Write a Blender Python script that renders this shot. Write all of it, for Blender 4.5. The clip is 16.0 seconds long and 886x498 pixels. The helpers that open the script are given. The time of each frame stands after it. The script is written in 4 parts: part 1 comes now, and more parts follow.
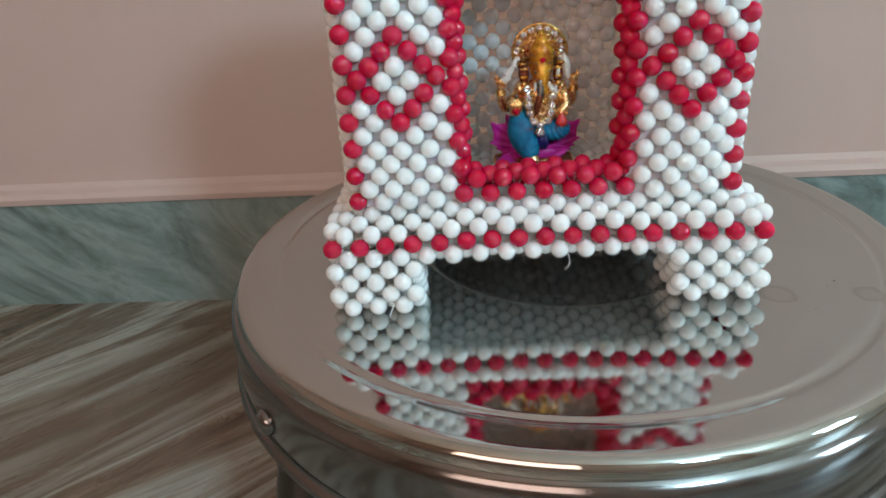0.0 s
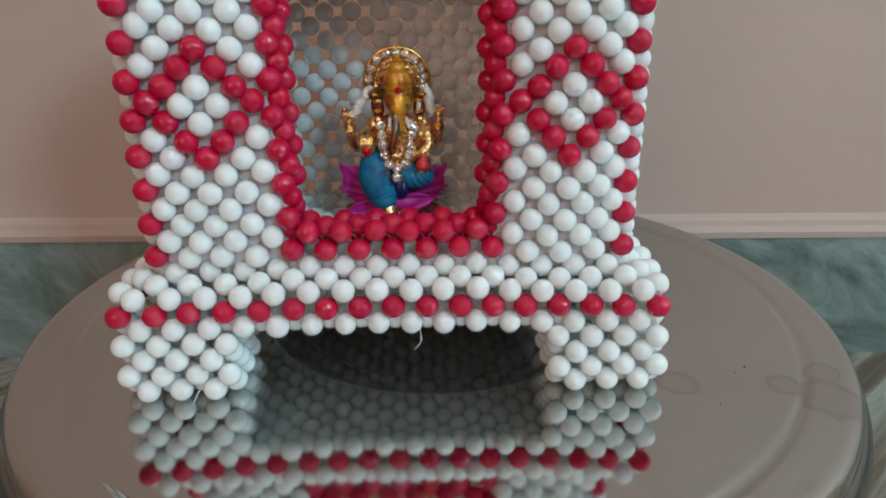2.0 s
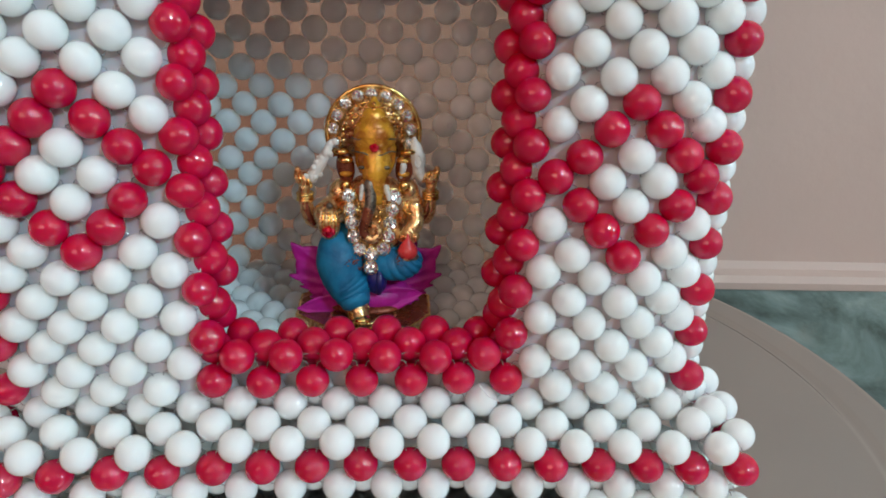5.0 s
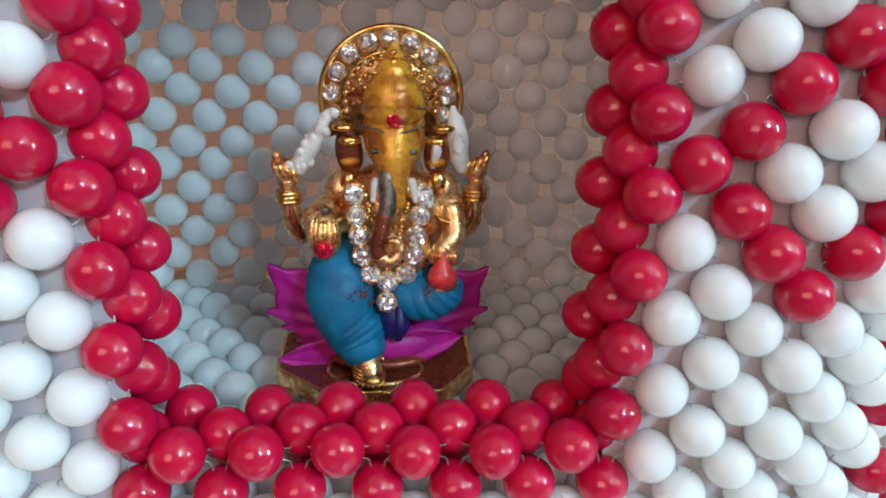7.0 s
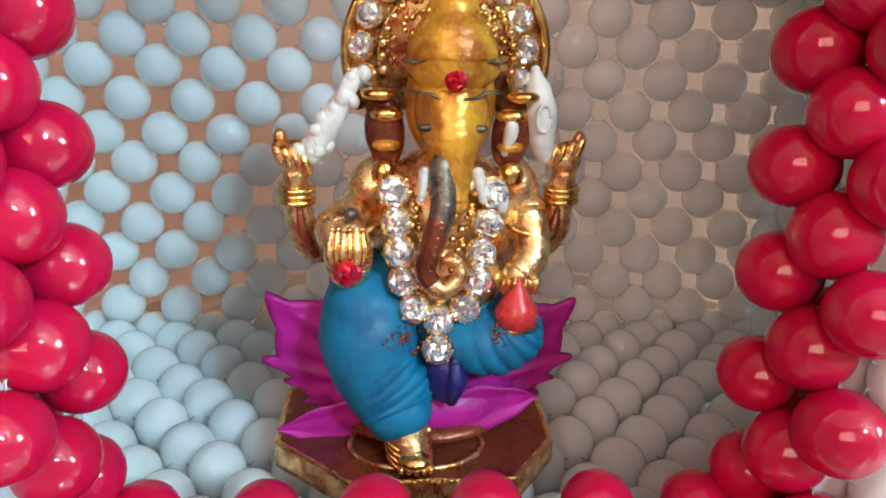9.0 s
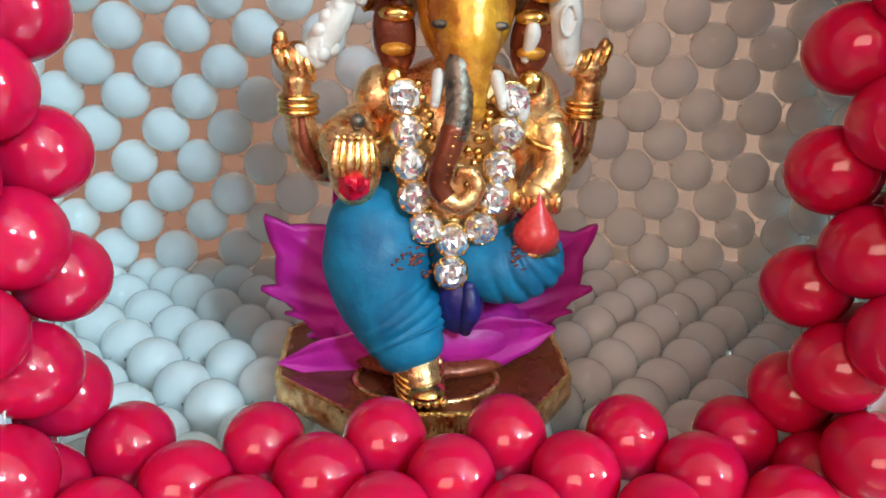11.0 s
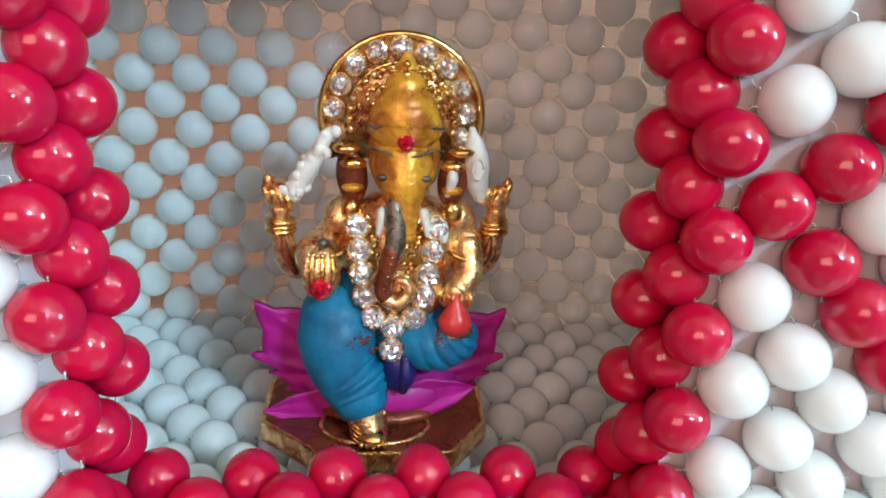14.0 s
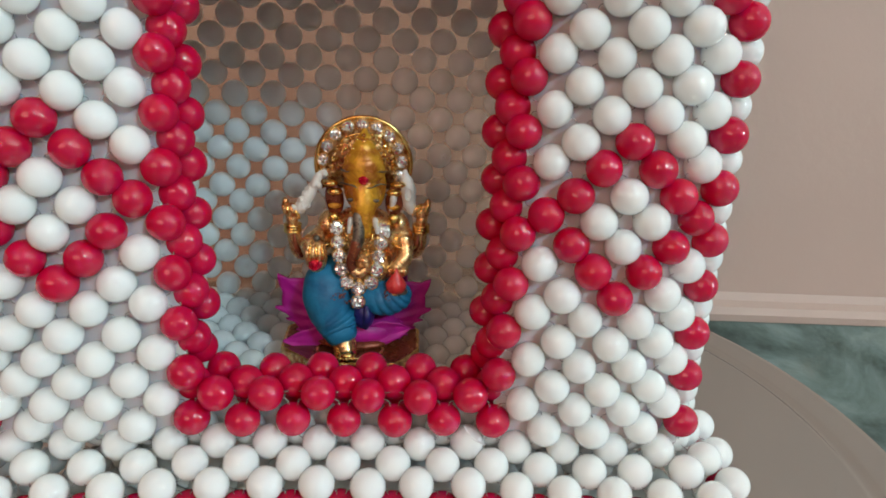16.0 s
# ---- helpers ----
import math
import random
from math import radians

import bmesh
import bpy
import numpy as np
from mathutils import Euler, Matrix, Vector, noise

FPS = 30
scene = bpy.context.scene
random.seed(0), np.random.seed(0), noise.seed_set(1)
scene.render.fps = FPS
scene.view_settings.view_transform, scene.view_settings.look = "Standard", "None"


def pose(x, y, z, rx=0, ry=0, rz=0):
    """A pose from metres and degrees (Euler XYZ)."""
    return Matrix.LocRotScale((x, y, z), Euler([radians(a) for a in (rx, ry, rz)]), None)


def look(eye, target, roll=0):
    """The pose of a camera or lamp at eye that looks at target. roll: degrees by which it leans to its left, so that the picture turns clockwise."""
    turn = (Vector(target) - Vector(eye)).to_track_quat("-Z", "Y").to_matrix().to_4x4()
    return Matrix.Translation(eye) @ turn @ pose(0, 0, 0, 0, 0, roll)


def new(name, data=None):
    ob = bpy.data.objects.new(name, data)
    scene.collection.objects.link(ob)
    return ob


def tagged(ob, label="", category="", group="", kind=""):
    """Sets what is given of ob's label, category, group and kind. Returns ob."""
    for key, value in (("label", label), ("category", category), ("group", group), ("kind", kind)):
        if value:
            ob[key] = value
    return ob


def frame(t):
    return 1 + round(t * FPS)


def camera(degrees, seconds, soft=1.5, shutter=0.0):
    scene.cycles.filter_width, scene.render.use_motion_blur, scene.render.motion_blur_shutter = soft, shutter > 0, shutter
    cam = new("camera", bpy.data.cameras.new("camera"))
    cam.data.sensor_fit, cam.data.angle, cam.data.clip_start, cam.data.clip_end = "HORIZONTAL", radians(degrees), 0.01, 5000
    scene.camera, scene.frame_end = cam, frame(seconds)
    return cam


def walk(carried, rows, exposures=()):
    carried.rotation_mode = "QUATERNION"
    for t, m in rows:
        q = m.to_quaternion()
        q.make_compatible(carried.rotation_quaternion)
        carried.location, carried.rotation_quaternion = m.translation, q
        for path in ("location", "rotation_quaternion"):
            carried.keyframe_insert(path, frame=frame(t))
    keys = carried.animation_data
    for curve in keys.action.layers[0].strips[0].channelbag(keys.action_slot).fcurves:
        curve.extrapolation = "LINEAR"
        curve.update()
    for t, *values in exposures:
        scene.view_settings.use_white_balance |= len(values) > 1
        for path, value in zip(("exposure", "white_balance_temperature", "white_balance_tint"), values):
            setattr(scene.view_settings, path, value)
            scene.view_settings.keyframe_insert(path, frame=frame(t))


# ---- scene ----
cam = camera(65.8, 16.0, soft=1.7)
PATH = [
    (0, (-0.0315, -0.2589, 0.1567), (-0.04, -0.0794, 0.069), -3.8),
    (0.5, (-0.0063, -0.2561, 0.1525), (-0.0112, -0.0744, 0.0691), -3.3),
    (1, (0.0032, -0.2422, 0.1441), (0.0045, -0.0593, 0.0632), -1.5),
    (1.5, (0.01, -0.2224, 0.1388), (0.0139, -0.0374, 0.063), -0.8),
    (2, (0.0101, -0.2033, 0.1373), (0.016, -0.0182, 0.0617), -0.4),
    (2.5, (0.009, -0.1905, 0.1288), (0.0175, -0.0055, 0.0533), 0.7),
    (3, (0.0038, -0.1829, 0.139), (0.0142, 0.0029, 0.0659), 0.9),
    (3.5, (0.0069, -0.1777, 0.1502), (0.0175, 0.0085, 0.0779), 0.9),
    (6, (0.0089, -0.0911, 0.1265), (0.0224, 0.093, 0.0496), 2.0),
    (6.5, (0.0058, -0.0819, 0.1222), (0.0164, 0.1025, 0.0456), 0.9),
    (7, (0.0022, -0.0682, 0.1215), (0.0168, 0.1159, 0.0447), 1.8),
    (7.5, (0.0001, -0.0581, 0.1178), (0.0124, 0.1268, 0.0427), 1.1),
    (8, (-0.0023, -0.0477, 0.1125), (0.011, 0.1373, 0.0376), 1.3),
    (8.5, (-0.0059, -0.0437, 0.1173), (0.0066, 0.1425, 0.0454), 1.4),
    (9, (-0.0043, -0.0341, 0.1066), (0.0105, 0.153, 0.0375), 2.0),
    (9.5, (-0.0054, -0.0304, 0.0999), (0.0101, 0.1556, 0.028), 2.2),
    (12, (-0.0055, -0.0326, 0.0945), (0.009, 0.1529, 0.0212), 2.5),
    (12.5, (-0.0014, -0.0369, 0.0899), (0.0135, 0.1491, 0.0179), 3.0),
    (13, (0.0003, -0.0408, 0.0925), (0.0157, 0.145, 0.0202), 3.1),
    (13.5, (0.0018, -0.0433, 0.1061), (0.0176, 0.1416, 0.0314), 3.0),
    (14, (-0.0006, -0.0524, 0.1191), (0.0172, 0.133, 0.0465), 3.4),
    (14.5, (0.0016, -0.0675, 0.1291), (0.0157, 0.1195, 0.0595), 3.5),
    (15, (0.0084, -0.082, 0.1371), (0.019, 0.1035, 0.0632), 1.7),
    (15.5, (0.0088, -0.101, 0.1374), (0.0193, 0.0861, 0.0674), 2.2),
    (16, (0.0129, -0.1204, 0.1413), (0.0239, 0.0666, 0.0713), 2.6),
]
EXPOSURES = [(0, -0.08, 6250, 13), (1, -0.25, 6350, 13), (2, -0.35, 6350, 13), (3.5, -0.36, 6350, 14), (6.0, -0.02, 6500, 15), (6.5, 0.0, 6600, 15), (7.0, 0.1, 6000, 14), (7.5, 0.30, 5850, 13), (9.0, 0.65, 6150, 12), (12.5, 0.77, 6250, 12), (13.5, 0.66, 6200, 12), (14, 0.52, 6150, 12), (15, 0.16, 5700, 14), (15.5, -0.12, 5850, 15), (16, -0.15, 6850, 16)]
walk(cam, [(t, look(eye, target, roll)) for t, eye, target, roll in PATH], EXPOSURES)

# The top of the stool is the level z = 0; the floor lies below it.
FLOOR = -0.164
WALL_Y, WALL_SLOPE = 0.299, -0.034          # face of the skirting behind the stool
ROOM_W, ROOM_E, ROOM_S, ROOM_TOP = -3.2, 2.5, -2.6, 2.6

# ---------------------------------------------------------------- light
world = bpy.data.worlds.new("world")
scene.world = world
world.use_nodes = True
sky = world.node_tree.nodes.new("ShaderNodeTexSky")
sky.sky_type, sky.sun_disc = "NISHITA", False
sky.sun_elevation, sky.sun_rotation = radians(40), radians(120)
world.node_tree.links.new(sky.outputs[0], world.node_tree.nodes["Background"].inputs[0])
world.node_tree.nodes["Background"].inputs[1].default_value = 0.1

WINDOW = (1.72, 2.08, 0.23, 0.46)            # x, z of the middle, width and height of each of its two leaves
FILL_OPENING = (-1.0, 1.45, 1.9, 1.4)                # unseen opening for added warm fill: x, z of the middle, width and height
EAST = (-0.95, 0.85, 0.5, 0.7)                # the window in the east wall: y, z of the middle, width and height


def area_lamp(name, m, w, h, watts, colour):
    data = bpy.data.lights.new(name, "AREA")
    data.shape, data.size, data.size_y = "RECTANGLE", w, h
    data.energy, data.color = watts, colour
    ob = new(name, data)
    ob.matrix_world = m
    return ob


wx, wz, ww, wh = WINDOW
for s in (-1, 1):
    area_lamp("window_daylight", pose(wx + s * (ww / 2 + 0.025), ROOM_S - 0.02, wz, 90, 0, 0), ww, wh, 44, (0.55, 0.87, 1.0))
# added warm fill that brightens the shaded inside; no such source is known
area_lamp("unseen_warm_fill", pose(FILL_OPENING[0], ROOM_S - 0.02, FILL_OPENING[1], 90, 0, 0), FILL_OPENING[2], FILL_OPENING[3], 29, (1.0, 0.66, 0.46))
area_lamp("east_window_daylight", pose(ROOM_E + 0.02, EAST[0], EAST[1], 0, 90, 0), EAST[3], EAST[2], 24, (0.62, 0.89, 1.0))

# ---------------------------------------------------------------- materials


def material(name, colour, rough=0.5, metal=0.0, **extra):
    m = bpy.data.materials.new(name)
    m.use_nodes = True
    b = m.node_tree.nodes["Principled BSDF"]
    b.inputs["Base Color"].default_value = (*colour, 1)
    b.inputs["Roughness"].default_value = rough
    b.inputs["Metallic"].default_value = metal
    for key, value in extra.items():
        b.inputs[key.replace("_", " ")].default_value = value
    return m


class Nodes:
    """Short hand for node trees."""

    def __init__(self, m):
        self.t = m.node_tree
        self.b = self.t.nodes["Principled BSDF"]

    def add(self, kind, **values):
        n = self.t.nodes.new(kind)
        for key, value in values.items():
            n.inputs[key.replace("_", " ")].default_value = value
        return n

    def link(self, a, b):
        self.t.links.new(a, b)

    def coords(self, scale=(1, 1, 1), turn=(0, 0, 0), which="Object"):
        c = self.t.nodes.new("ShaderNodeTexCoord")
        a, p = self.t.nodes.new("ShaderNodeMapping"), self.t.nodes.new("ShaderNodeMapping")
        a.inputs["Rotation"].default_value = [radians(q) for q in turn]
        p.inputs["Scale"].default_value = scale
        self.link(c.outputs[which], a.inputs["Vector"])
        self.link(a.outputs["Vector"], p.inputs["Vector"])
        return p.outputs["Vector"]

    def noise(self, vector, scale, detail=4.0, rough=0.55, distortion=0.0):
        n = self.add("ShaderNodeTexNoise", Scale=scale, Detail=detail, Roughness=rough, Distortion=distortion)
        self.link(vector, n.inputs["Vector"])
        return n.outputs["Fac"]

    def ramp(self, fac, stops):
        r = self.t.nodes.new("ShaderNodeValToRGB")
        e = r.color_ramp.elements
        while len(e) < len(stops):
            e.new(0.5)
        for el, (pos, col) in zip(e, stops):
            el.position = pos
            el.color = (*col, 1) if len(col) == 3 else (col[0], col[0], col[0], 1)
        self.link(fac, r.inputs["Fac"])
        return r.outputs["Color"]

    def mix(self, fac, a, b, kind="MIX"):
        n = self.t.nodes.new("ShaderNodeMix")
        n.data_type, n.blend_type = "RGBA", kind
        for socket, value in ((n.inputs["Factor"], fac), (n.inputs["A"], a), (n.inputs["B"], b)):
            if isinstance(value, (int, float)):
                socket.default_value = value
            elif isinstance(value, tuple):
                socket.default_value = (*value, 1)
            else:
                self.link(value, socket)
        return n.outputs["Result"]

    def bump(self, height, strength, distance):
        n = self.add("ShaderNodeBump", Strength=strength, Distance=distance)
        self.link(height, n.inputs["Height"])
        self.link(n.outputs["Normal"], self.b.inputs["Normal"])


def bead_material(name, colour, dark, rough, glow, depth, clear=0.0, gloss=0.5):
    m = material(name, colour, rough, 0.0, Subsurface_Weight=0.9, Subsurface_Scale=depth, Subsurface_Radius=glow, IOR=1.5, Transmission_Weight=clear, Specular_IOR_Level=gloss)
    n = Nodes(m)
    info = n.t.nodes.new("ShaderNodeObjectInfo")
    geo = n.t.nodes.new("ShaderNodeNewGeometry")
    both = n.t.nodes.new("ShaderNodeMath")
    both.operation = "ADD"
    n.link(info.outputs["Random"], both.inputs[0])
    n.link(geo.outputs["Random Per Island"], both.inputs[1])
    part_of = n.t.nodes.new("ShaderNodeMath")
    part_of.operation = "FRACT"
    n.link(both.outputs[0], part_of.inputs[0])
    n.link(n.mix(part_of.outputs[0], colour, dark), n.b.inputs["Base Color"])
    v = n.coords()
    n.link(n.ramp(n.noise(v, 900, 2), [(0.35, (rough * 0.8,)), (0.7, (rough * 1.5,))]), n.b.inputs["Roughness"])
    n.bump(n.noise(v, 300, 2), 0.03, 0.0003)
    return m


WHITE_BEAD = bead_material("white_bead_plastic", (0.905, 0.94, 0.91), (0.87, 0.905, 0.875), 0.035, (1.0, 0.96, 0.9), 0.009, 0.0, 0.5)
RED_BEAD = bead_material("red_bead_plastic", (0.60, 0.005, 0.058), (0.52, 0.004, 0.050), 0.03, (0.6, 0.05, 0.07), 0.003, 0.0, 0.55)


def film_material():
    """Thin tinted plastic film: mostly clear, a little milky."""
    m = material("tan_plastic_film", (0.62, 0.42, 0.32), 0.15)
    n = Nodes(m)
    clear = n.add("ShaderNodeBsdfTransparent")
    clear.inputs["Color"].default_value = (0.80, 0.61, 0.50, 1)
    milky = n.add("ShaderNodeBsdfTranslucent")
    milky.inputs["Color"].default_value = (0.90, 0.68, 0.54, 1)
    inner, outer = n.add("ShaderNodeMixShader"), n.add("ShaderNodeMixShader")
    inner.inputs[0].default_value, outer.inputs[0].default_value = 0.12, 0.05
    n.link(clear.outputs[0], inner.inputs[1])
    n.link(milky.outputs[0], inner.inputs[2])
    n.link(inner.outputs[0], outer.inputs[1])
    n.link(n.b.outputs[0], outer.inputs[2])
    n.link(outer.outputs[0], n.t.nodes["Material Output"].inputs["Surface"])
    return m


BACKING = film_material()
LINING = material("pale_plastic_lining", (0.56, 0.50, 0.53), 0.35, 0.0, Subsurface_Weight=0.3, Subsurface_Scale=0.002)
LOOSE_THREAD = material("white_thread_end", (0.8, 0.82, 0.82), 0.4)
THREAD = material("nylon_thread", (0.85, 0.85, 0.86), 0.15, 0.0, Transmission_Weight=0.8)


def paint_material():
    m = material("pink_wall_paint", (0.52, 0.375, 0.32), 0.6)
    n = Nodes(m)
    v = n.coords()
    big = n.noise(v, 3.0, 5)
    n.link(n.ramp(big, [(0.3, (0.49, 0.352, 0.30)), (0.7, (0.54, 0.395, 0.338))]), n.b.inputs["Base Color"])
    n.bump(n.noise(v, 120, 4), 0.12, 0.002)
    return m


PINK = paint_material()
PINK_EDGE = material("pink_edge_paint", (0.50, 0.37, 0.32), 0.6)
CREAM = material("cream_wall_paint", (0.74, 0.66, 0.57), 0.6)
TAUPE = material("pinkish_brown_wall_paint", (0.46, 0.31, 0.235), 0.6)
CEILING_PAINT = material("cream_ceiling_paint", (0.80, 0.74, 0.66), 0.7)


def marble_material(name, stops, turn, stretch, warm, rough, grain=0.62, swirl=1.6):
    m = material(name, stops[1][1], rough)
    n = Nodes(m)
    v = n.coords(stretch, turn)
    veins = n.noise(v, 9.0, 9, grain, swirl)
    fine = n.noise(v, 34.0, 6, 0.7, 0.8)
    spots = n.noise(n.coords(), 14.0, 5, 0.6)
    base = n.ramp(veins, stops)
    base = n.mix(n.ramp(fine, [(0.46, (0,)), (0.62, (0.5,))]), base, warm, "MULTIPLY")
    base = n.mix(n.ramp(spots, [(0.6, (0,)), (0.75, (0.45,))]), base, (0.30, 0.25, 0.19))
    n.link(base, n.b.inputs["Base Color"])
    n.link(n.ramp(fine, [(0.3, (rough,)), (0.8, (rough * 1.8,))]), n.b.inputs["Roughness"])
    return m


FLOOR_MARBLE = marble_material(
    "streaked_floor_marble",
    [(0.30, (0.050, 0.040, 0.028)), (0.40, (0.17, 0.122, 0.082)), (0.46, (0.35, 0.355, 0.31)), (0.52, (0.135, 0.097, 0.066)), (0.59, (0.26, 0.25, 0.21)), (0.68, (0.40, 0.425, 0.385))],
    (0, 0, -42), (0.20, 1.35, 1.0), (0.70, 0.66, 0.58), 0.22, 0.56, 1.25)
SKIRTING_MARBLE = marble_material(
    "green_skirting_marble",
    [(0.30, (0.065, 0.085, 0.075)), (0.45, (0.17, 0.225, 0.21)), (0.55, (0.25, 0.315, 0.30)), (0.68, (0.15, 0.18, 0.15)), (0.8, (0.30, 0.35, 0.33))],
    (0, -36, 0), (0.7, 1.0, 2.0), (0.7, 0.72, 0.66), 0.3)


def steel_material(name, colour, rough, streak):
    m = material(name, colour, rough, 1.0)
    n = Nodes(m)
    v = n.coords()
    smudge = n.noise(v, 22, 5, 0.6, 0.6)
    n.link(n.ramp(smudge, [(0.35, (rough,)), (0.75, (rough * streak,))]), n.b.inputs["Roughness"])
    n.link(n.mix(n.ramp(n.noise(v, 9, 4), [(0.4, (0,)), (0.8, (0.35,))]), colour, tuple(c * 0.78 for c in colour)), n.b.inputs["Base Color"])
    n.bump(n.noise(v, 16, 3), 0.05, 0.002)
    return m


STEEL_TOP = steel_material("polished_steel_top", (0.505, 0.52, 0.50), 0.05, 1.8)


def add_water_marks(m, spots):
    """Dried water marks: uneven rings and a film inside them, at places on the seat."""
    n = Nodes(m)
    total = None
    v = n.coords()
    wobble = n.add("ShaderNodeTexNoise", Scale=70.0, Detail=3.0)
    n.link(v, wobble.inputs["Vector"])
    for x, y, radius in spots:
        away = n.add("ShaderNodeVectorMath")
        away.operation = "DISTANCE"
        n.link(v, away.inputs[0])
        away.inputs[1].default_value = (x, y, -FLOOR)
        bent = n.add("ShaderNodeMath")
        bent.operation = "MULTIPLY_ADD"
        n.link(wobble.outputs["Fac"], bent.inputs[0])
        bent.inputs[1].default_value = radius * 1.3
        n.link(away.outputs["Value"], bent.inputs[2])
        size = n.add("ShaderNodeMath")
        size.operation = "DIVIDE"
        n.link(bent.outputs[0], size.inputs[0])
        size.inputs[1].default_value = radius * 2.2
        mark = n.ramp(size.outputs[0], [(0.0, (0.22,)), (0.60, (0.28,)), (0.72, (0.85,)), (0.80, (0.0,))])
        total = mark if total is None else n.mix(1.0, total, mark, "LIGHTEN")
    b = n.b.inputs
    for name, amount in (("Base Color", (0.40, 0.395, 0.375)), ("Roughness", (0.13, 0.13, 0.13))):
        before = b[name].links[0].from_socket
        n.link(n.mix(total, before, amount), b[name])


add_water_marks(STEEL_TOP, [(0.086, -0.070, 0.008), (0.122, -0.073, 0.007), (0.134, -0.081, 0.011), (0.140, -0.066, 0.006)])
# dark reflection and shade under the shrine are put into this steel colour
STEEL_DISC = steel_material("darkened_steel_disc", (0.32, 0.32, 0.31), 0.07, 1.6)
STEEL_RIM = steel_material("polished_steel_rim", (0.25, 0.25, 0.25), 0.10, 1.8)
DIRT = material("dark_dirt", (0.03, 0.025, 0.02), 0.8)
STEEL_LEG = steel_material("dull_steel_leg", (0.12, 0.11, 0.10), 0.22, 1.6)


def lacquer(name, light, dark, rough, metal, scale=180.0, bump=0.3):
    m = material(name, light, rough, metal)
    n = Nodes(m)
    v = n.coords()
    f = n.noise(v, scale, 5, 0.6, 0.4)
    n.link(n.ramp(f, [(0.38, dark), (0.58, light)]), n.b.inputs["Base Color"])
    n.link(n.ramp(n.noise(v, scale * 2.3, 3), [(0.3, (rough * 0.7,)), (0.75, (rough * 1.7,))]), n.b.inputs["Roughness"])
    n.bump(n.noise(v, scale * 5.0, 4, 0.6, 0.5), bump, 0.0004)
    return m


GOLD = lacquer("worn_gold_plate", (0.98, 0.68, 0.33), (0.55, 0.18, 0.05), 0.24, 0.88, 300, 0.32)
GOLD_BRIGHT = lacquer("bright_gold_plate", (0.95, 0.66, 0.24), (0.70, 0.36, 0.08), 0.16, 1.0)
AMBER = lacquer("amber_lacquer", (0.84, 0.42, 0.035), (0.46, 0.14, 0.016), 0.20, 0.25, 260, 0.3)
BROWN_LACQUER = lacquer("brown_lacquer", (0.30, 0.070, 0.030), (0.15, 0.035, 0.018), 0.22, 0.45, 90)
DARK_PATINA = lacquer("dark_patina", (0.22, 0.18, 0.14), (0.05, 0.04, 0.03), 0.28, 0.6, 420)
BLUE = lacquer("turquoise_blue_paint", (0.001, 0.175, 0.34), (0.001, 0.105, 0.225), 0.55, 0.0, 140, 0.4)
NAVY = lacquer("navy_blue_paint", (0.018, 0.016, 0.16), (0.01, 0.01, 0.09), 0.35, 0.0)
MAGENTA = lacquer("magenta_paint", (0.50, 0.010, 0.30), (0.36, 0.006, 0.21), 0.48, 0.0, 130, 0.3)
IVORY = lacquer("ivory_white_paint", (0.80, 0.77, 0.72), (0.62, 0.58, 0.52), 0.4, 0.0)
RED_PAINT = lacquer("red_paint", (0.74, 0.055, 0.055), (0.55, 0.03, 0.03), 0.2, 0.0)
RUBY = material("red_glass_stone", (0.62, 0.008, 0.04), 0.06, 0.35)
CRYSTAL = material("foiled_crystal", (1.0, 1.0, 1.0), 0.05, 0.80)

# ---------------------------------------------------------------- mesh helpers


def link_bm(name, bm, mats, smooth=True, parent=None):
    me = bpy.data.meshes.new(name)
    bm.to_mesh(me)
    bm.free()
    for mt in (mats if isinstance(mats, (list, tuple)) else [mats]):
        me.materials.append(mt)
    if smooth:
        me.polygons.foreach_set("use_smooth", [True] * len(me.polygons))
    ob = new(name, me)
    ob.parent = parent
    return ob


def part(name, bm, mats, parent, label="", smooth=True):
    ob = link_bm(name, bm, mats, smooth, parent)
    return tagged(ob, label) if label else ob


def box(bm, x0, x1, y0, y1, z0, z1):
    vs = [bm.verts.new((x, y, z)) for x in (x0, x1) for y in (y0, y1) for z in (z0, z1)]
    for q in ((0, 1, 3, 2), (4, 6, 7, 5), (0, 4, 5, 1), (2, 3, 7, 6), (0, 2, 6, 4), (1, 5, 7, 3)):
        bm.faces.new([vs[i] for i in q])
    return vs


def lathe(bm, profile, segs, centre=(0, 0, 0), closed=False):
    rings = []
    for r, z in profile:
        rings.append([bm.verts.new((centre[0] + r * math.cos(2 * math.pi * s / segs), centre[1] + r * math.sin(2 * math.pi * s / segs), centre[2] + z)) for s in range(segs)])
    pairs = list(zip(rings, rings[1:])) + ([(rings[-1], rings[0])] if closed else [])
    for a, b in pairs:
        for s in range(segs):
            bm.faces.new((a[s], a[(s + 1) % segs], b[(s + 1) % segs], b[s]))
    return rings


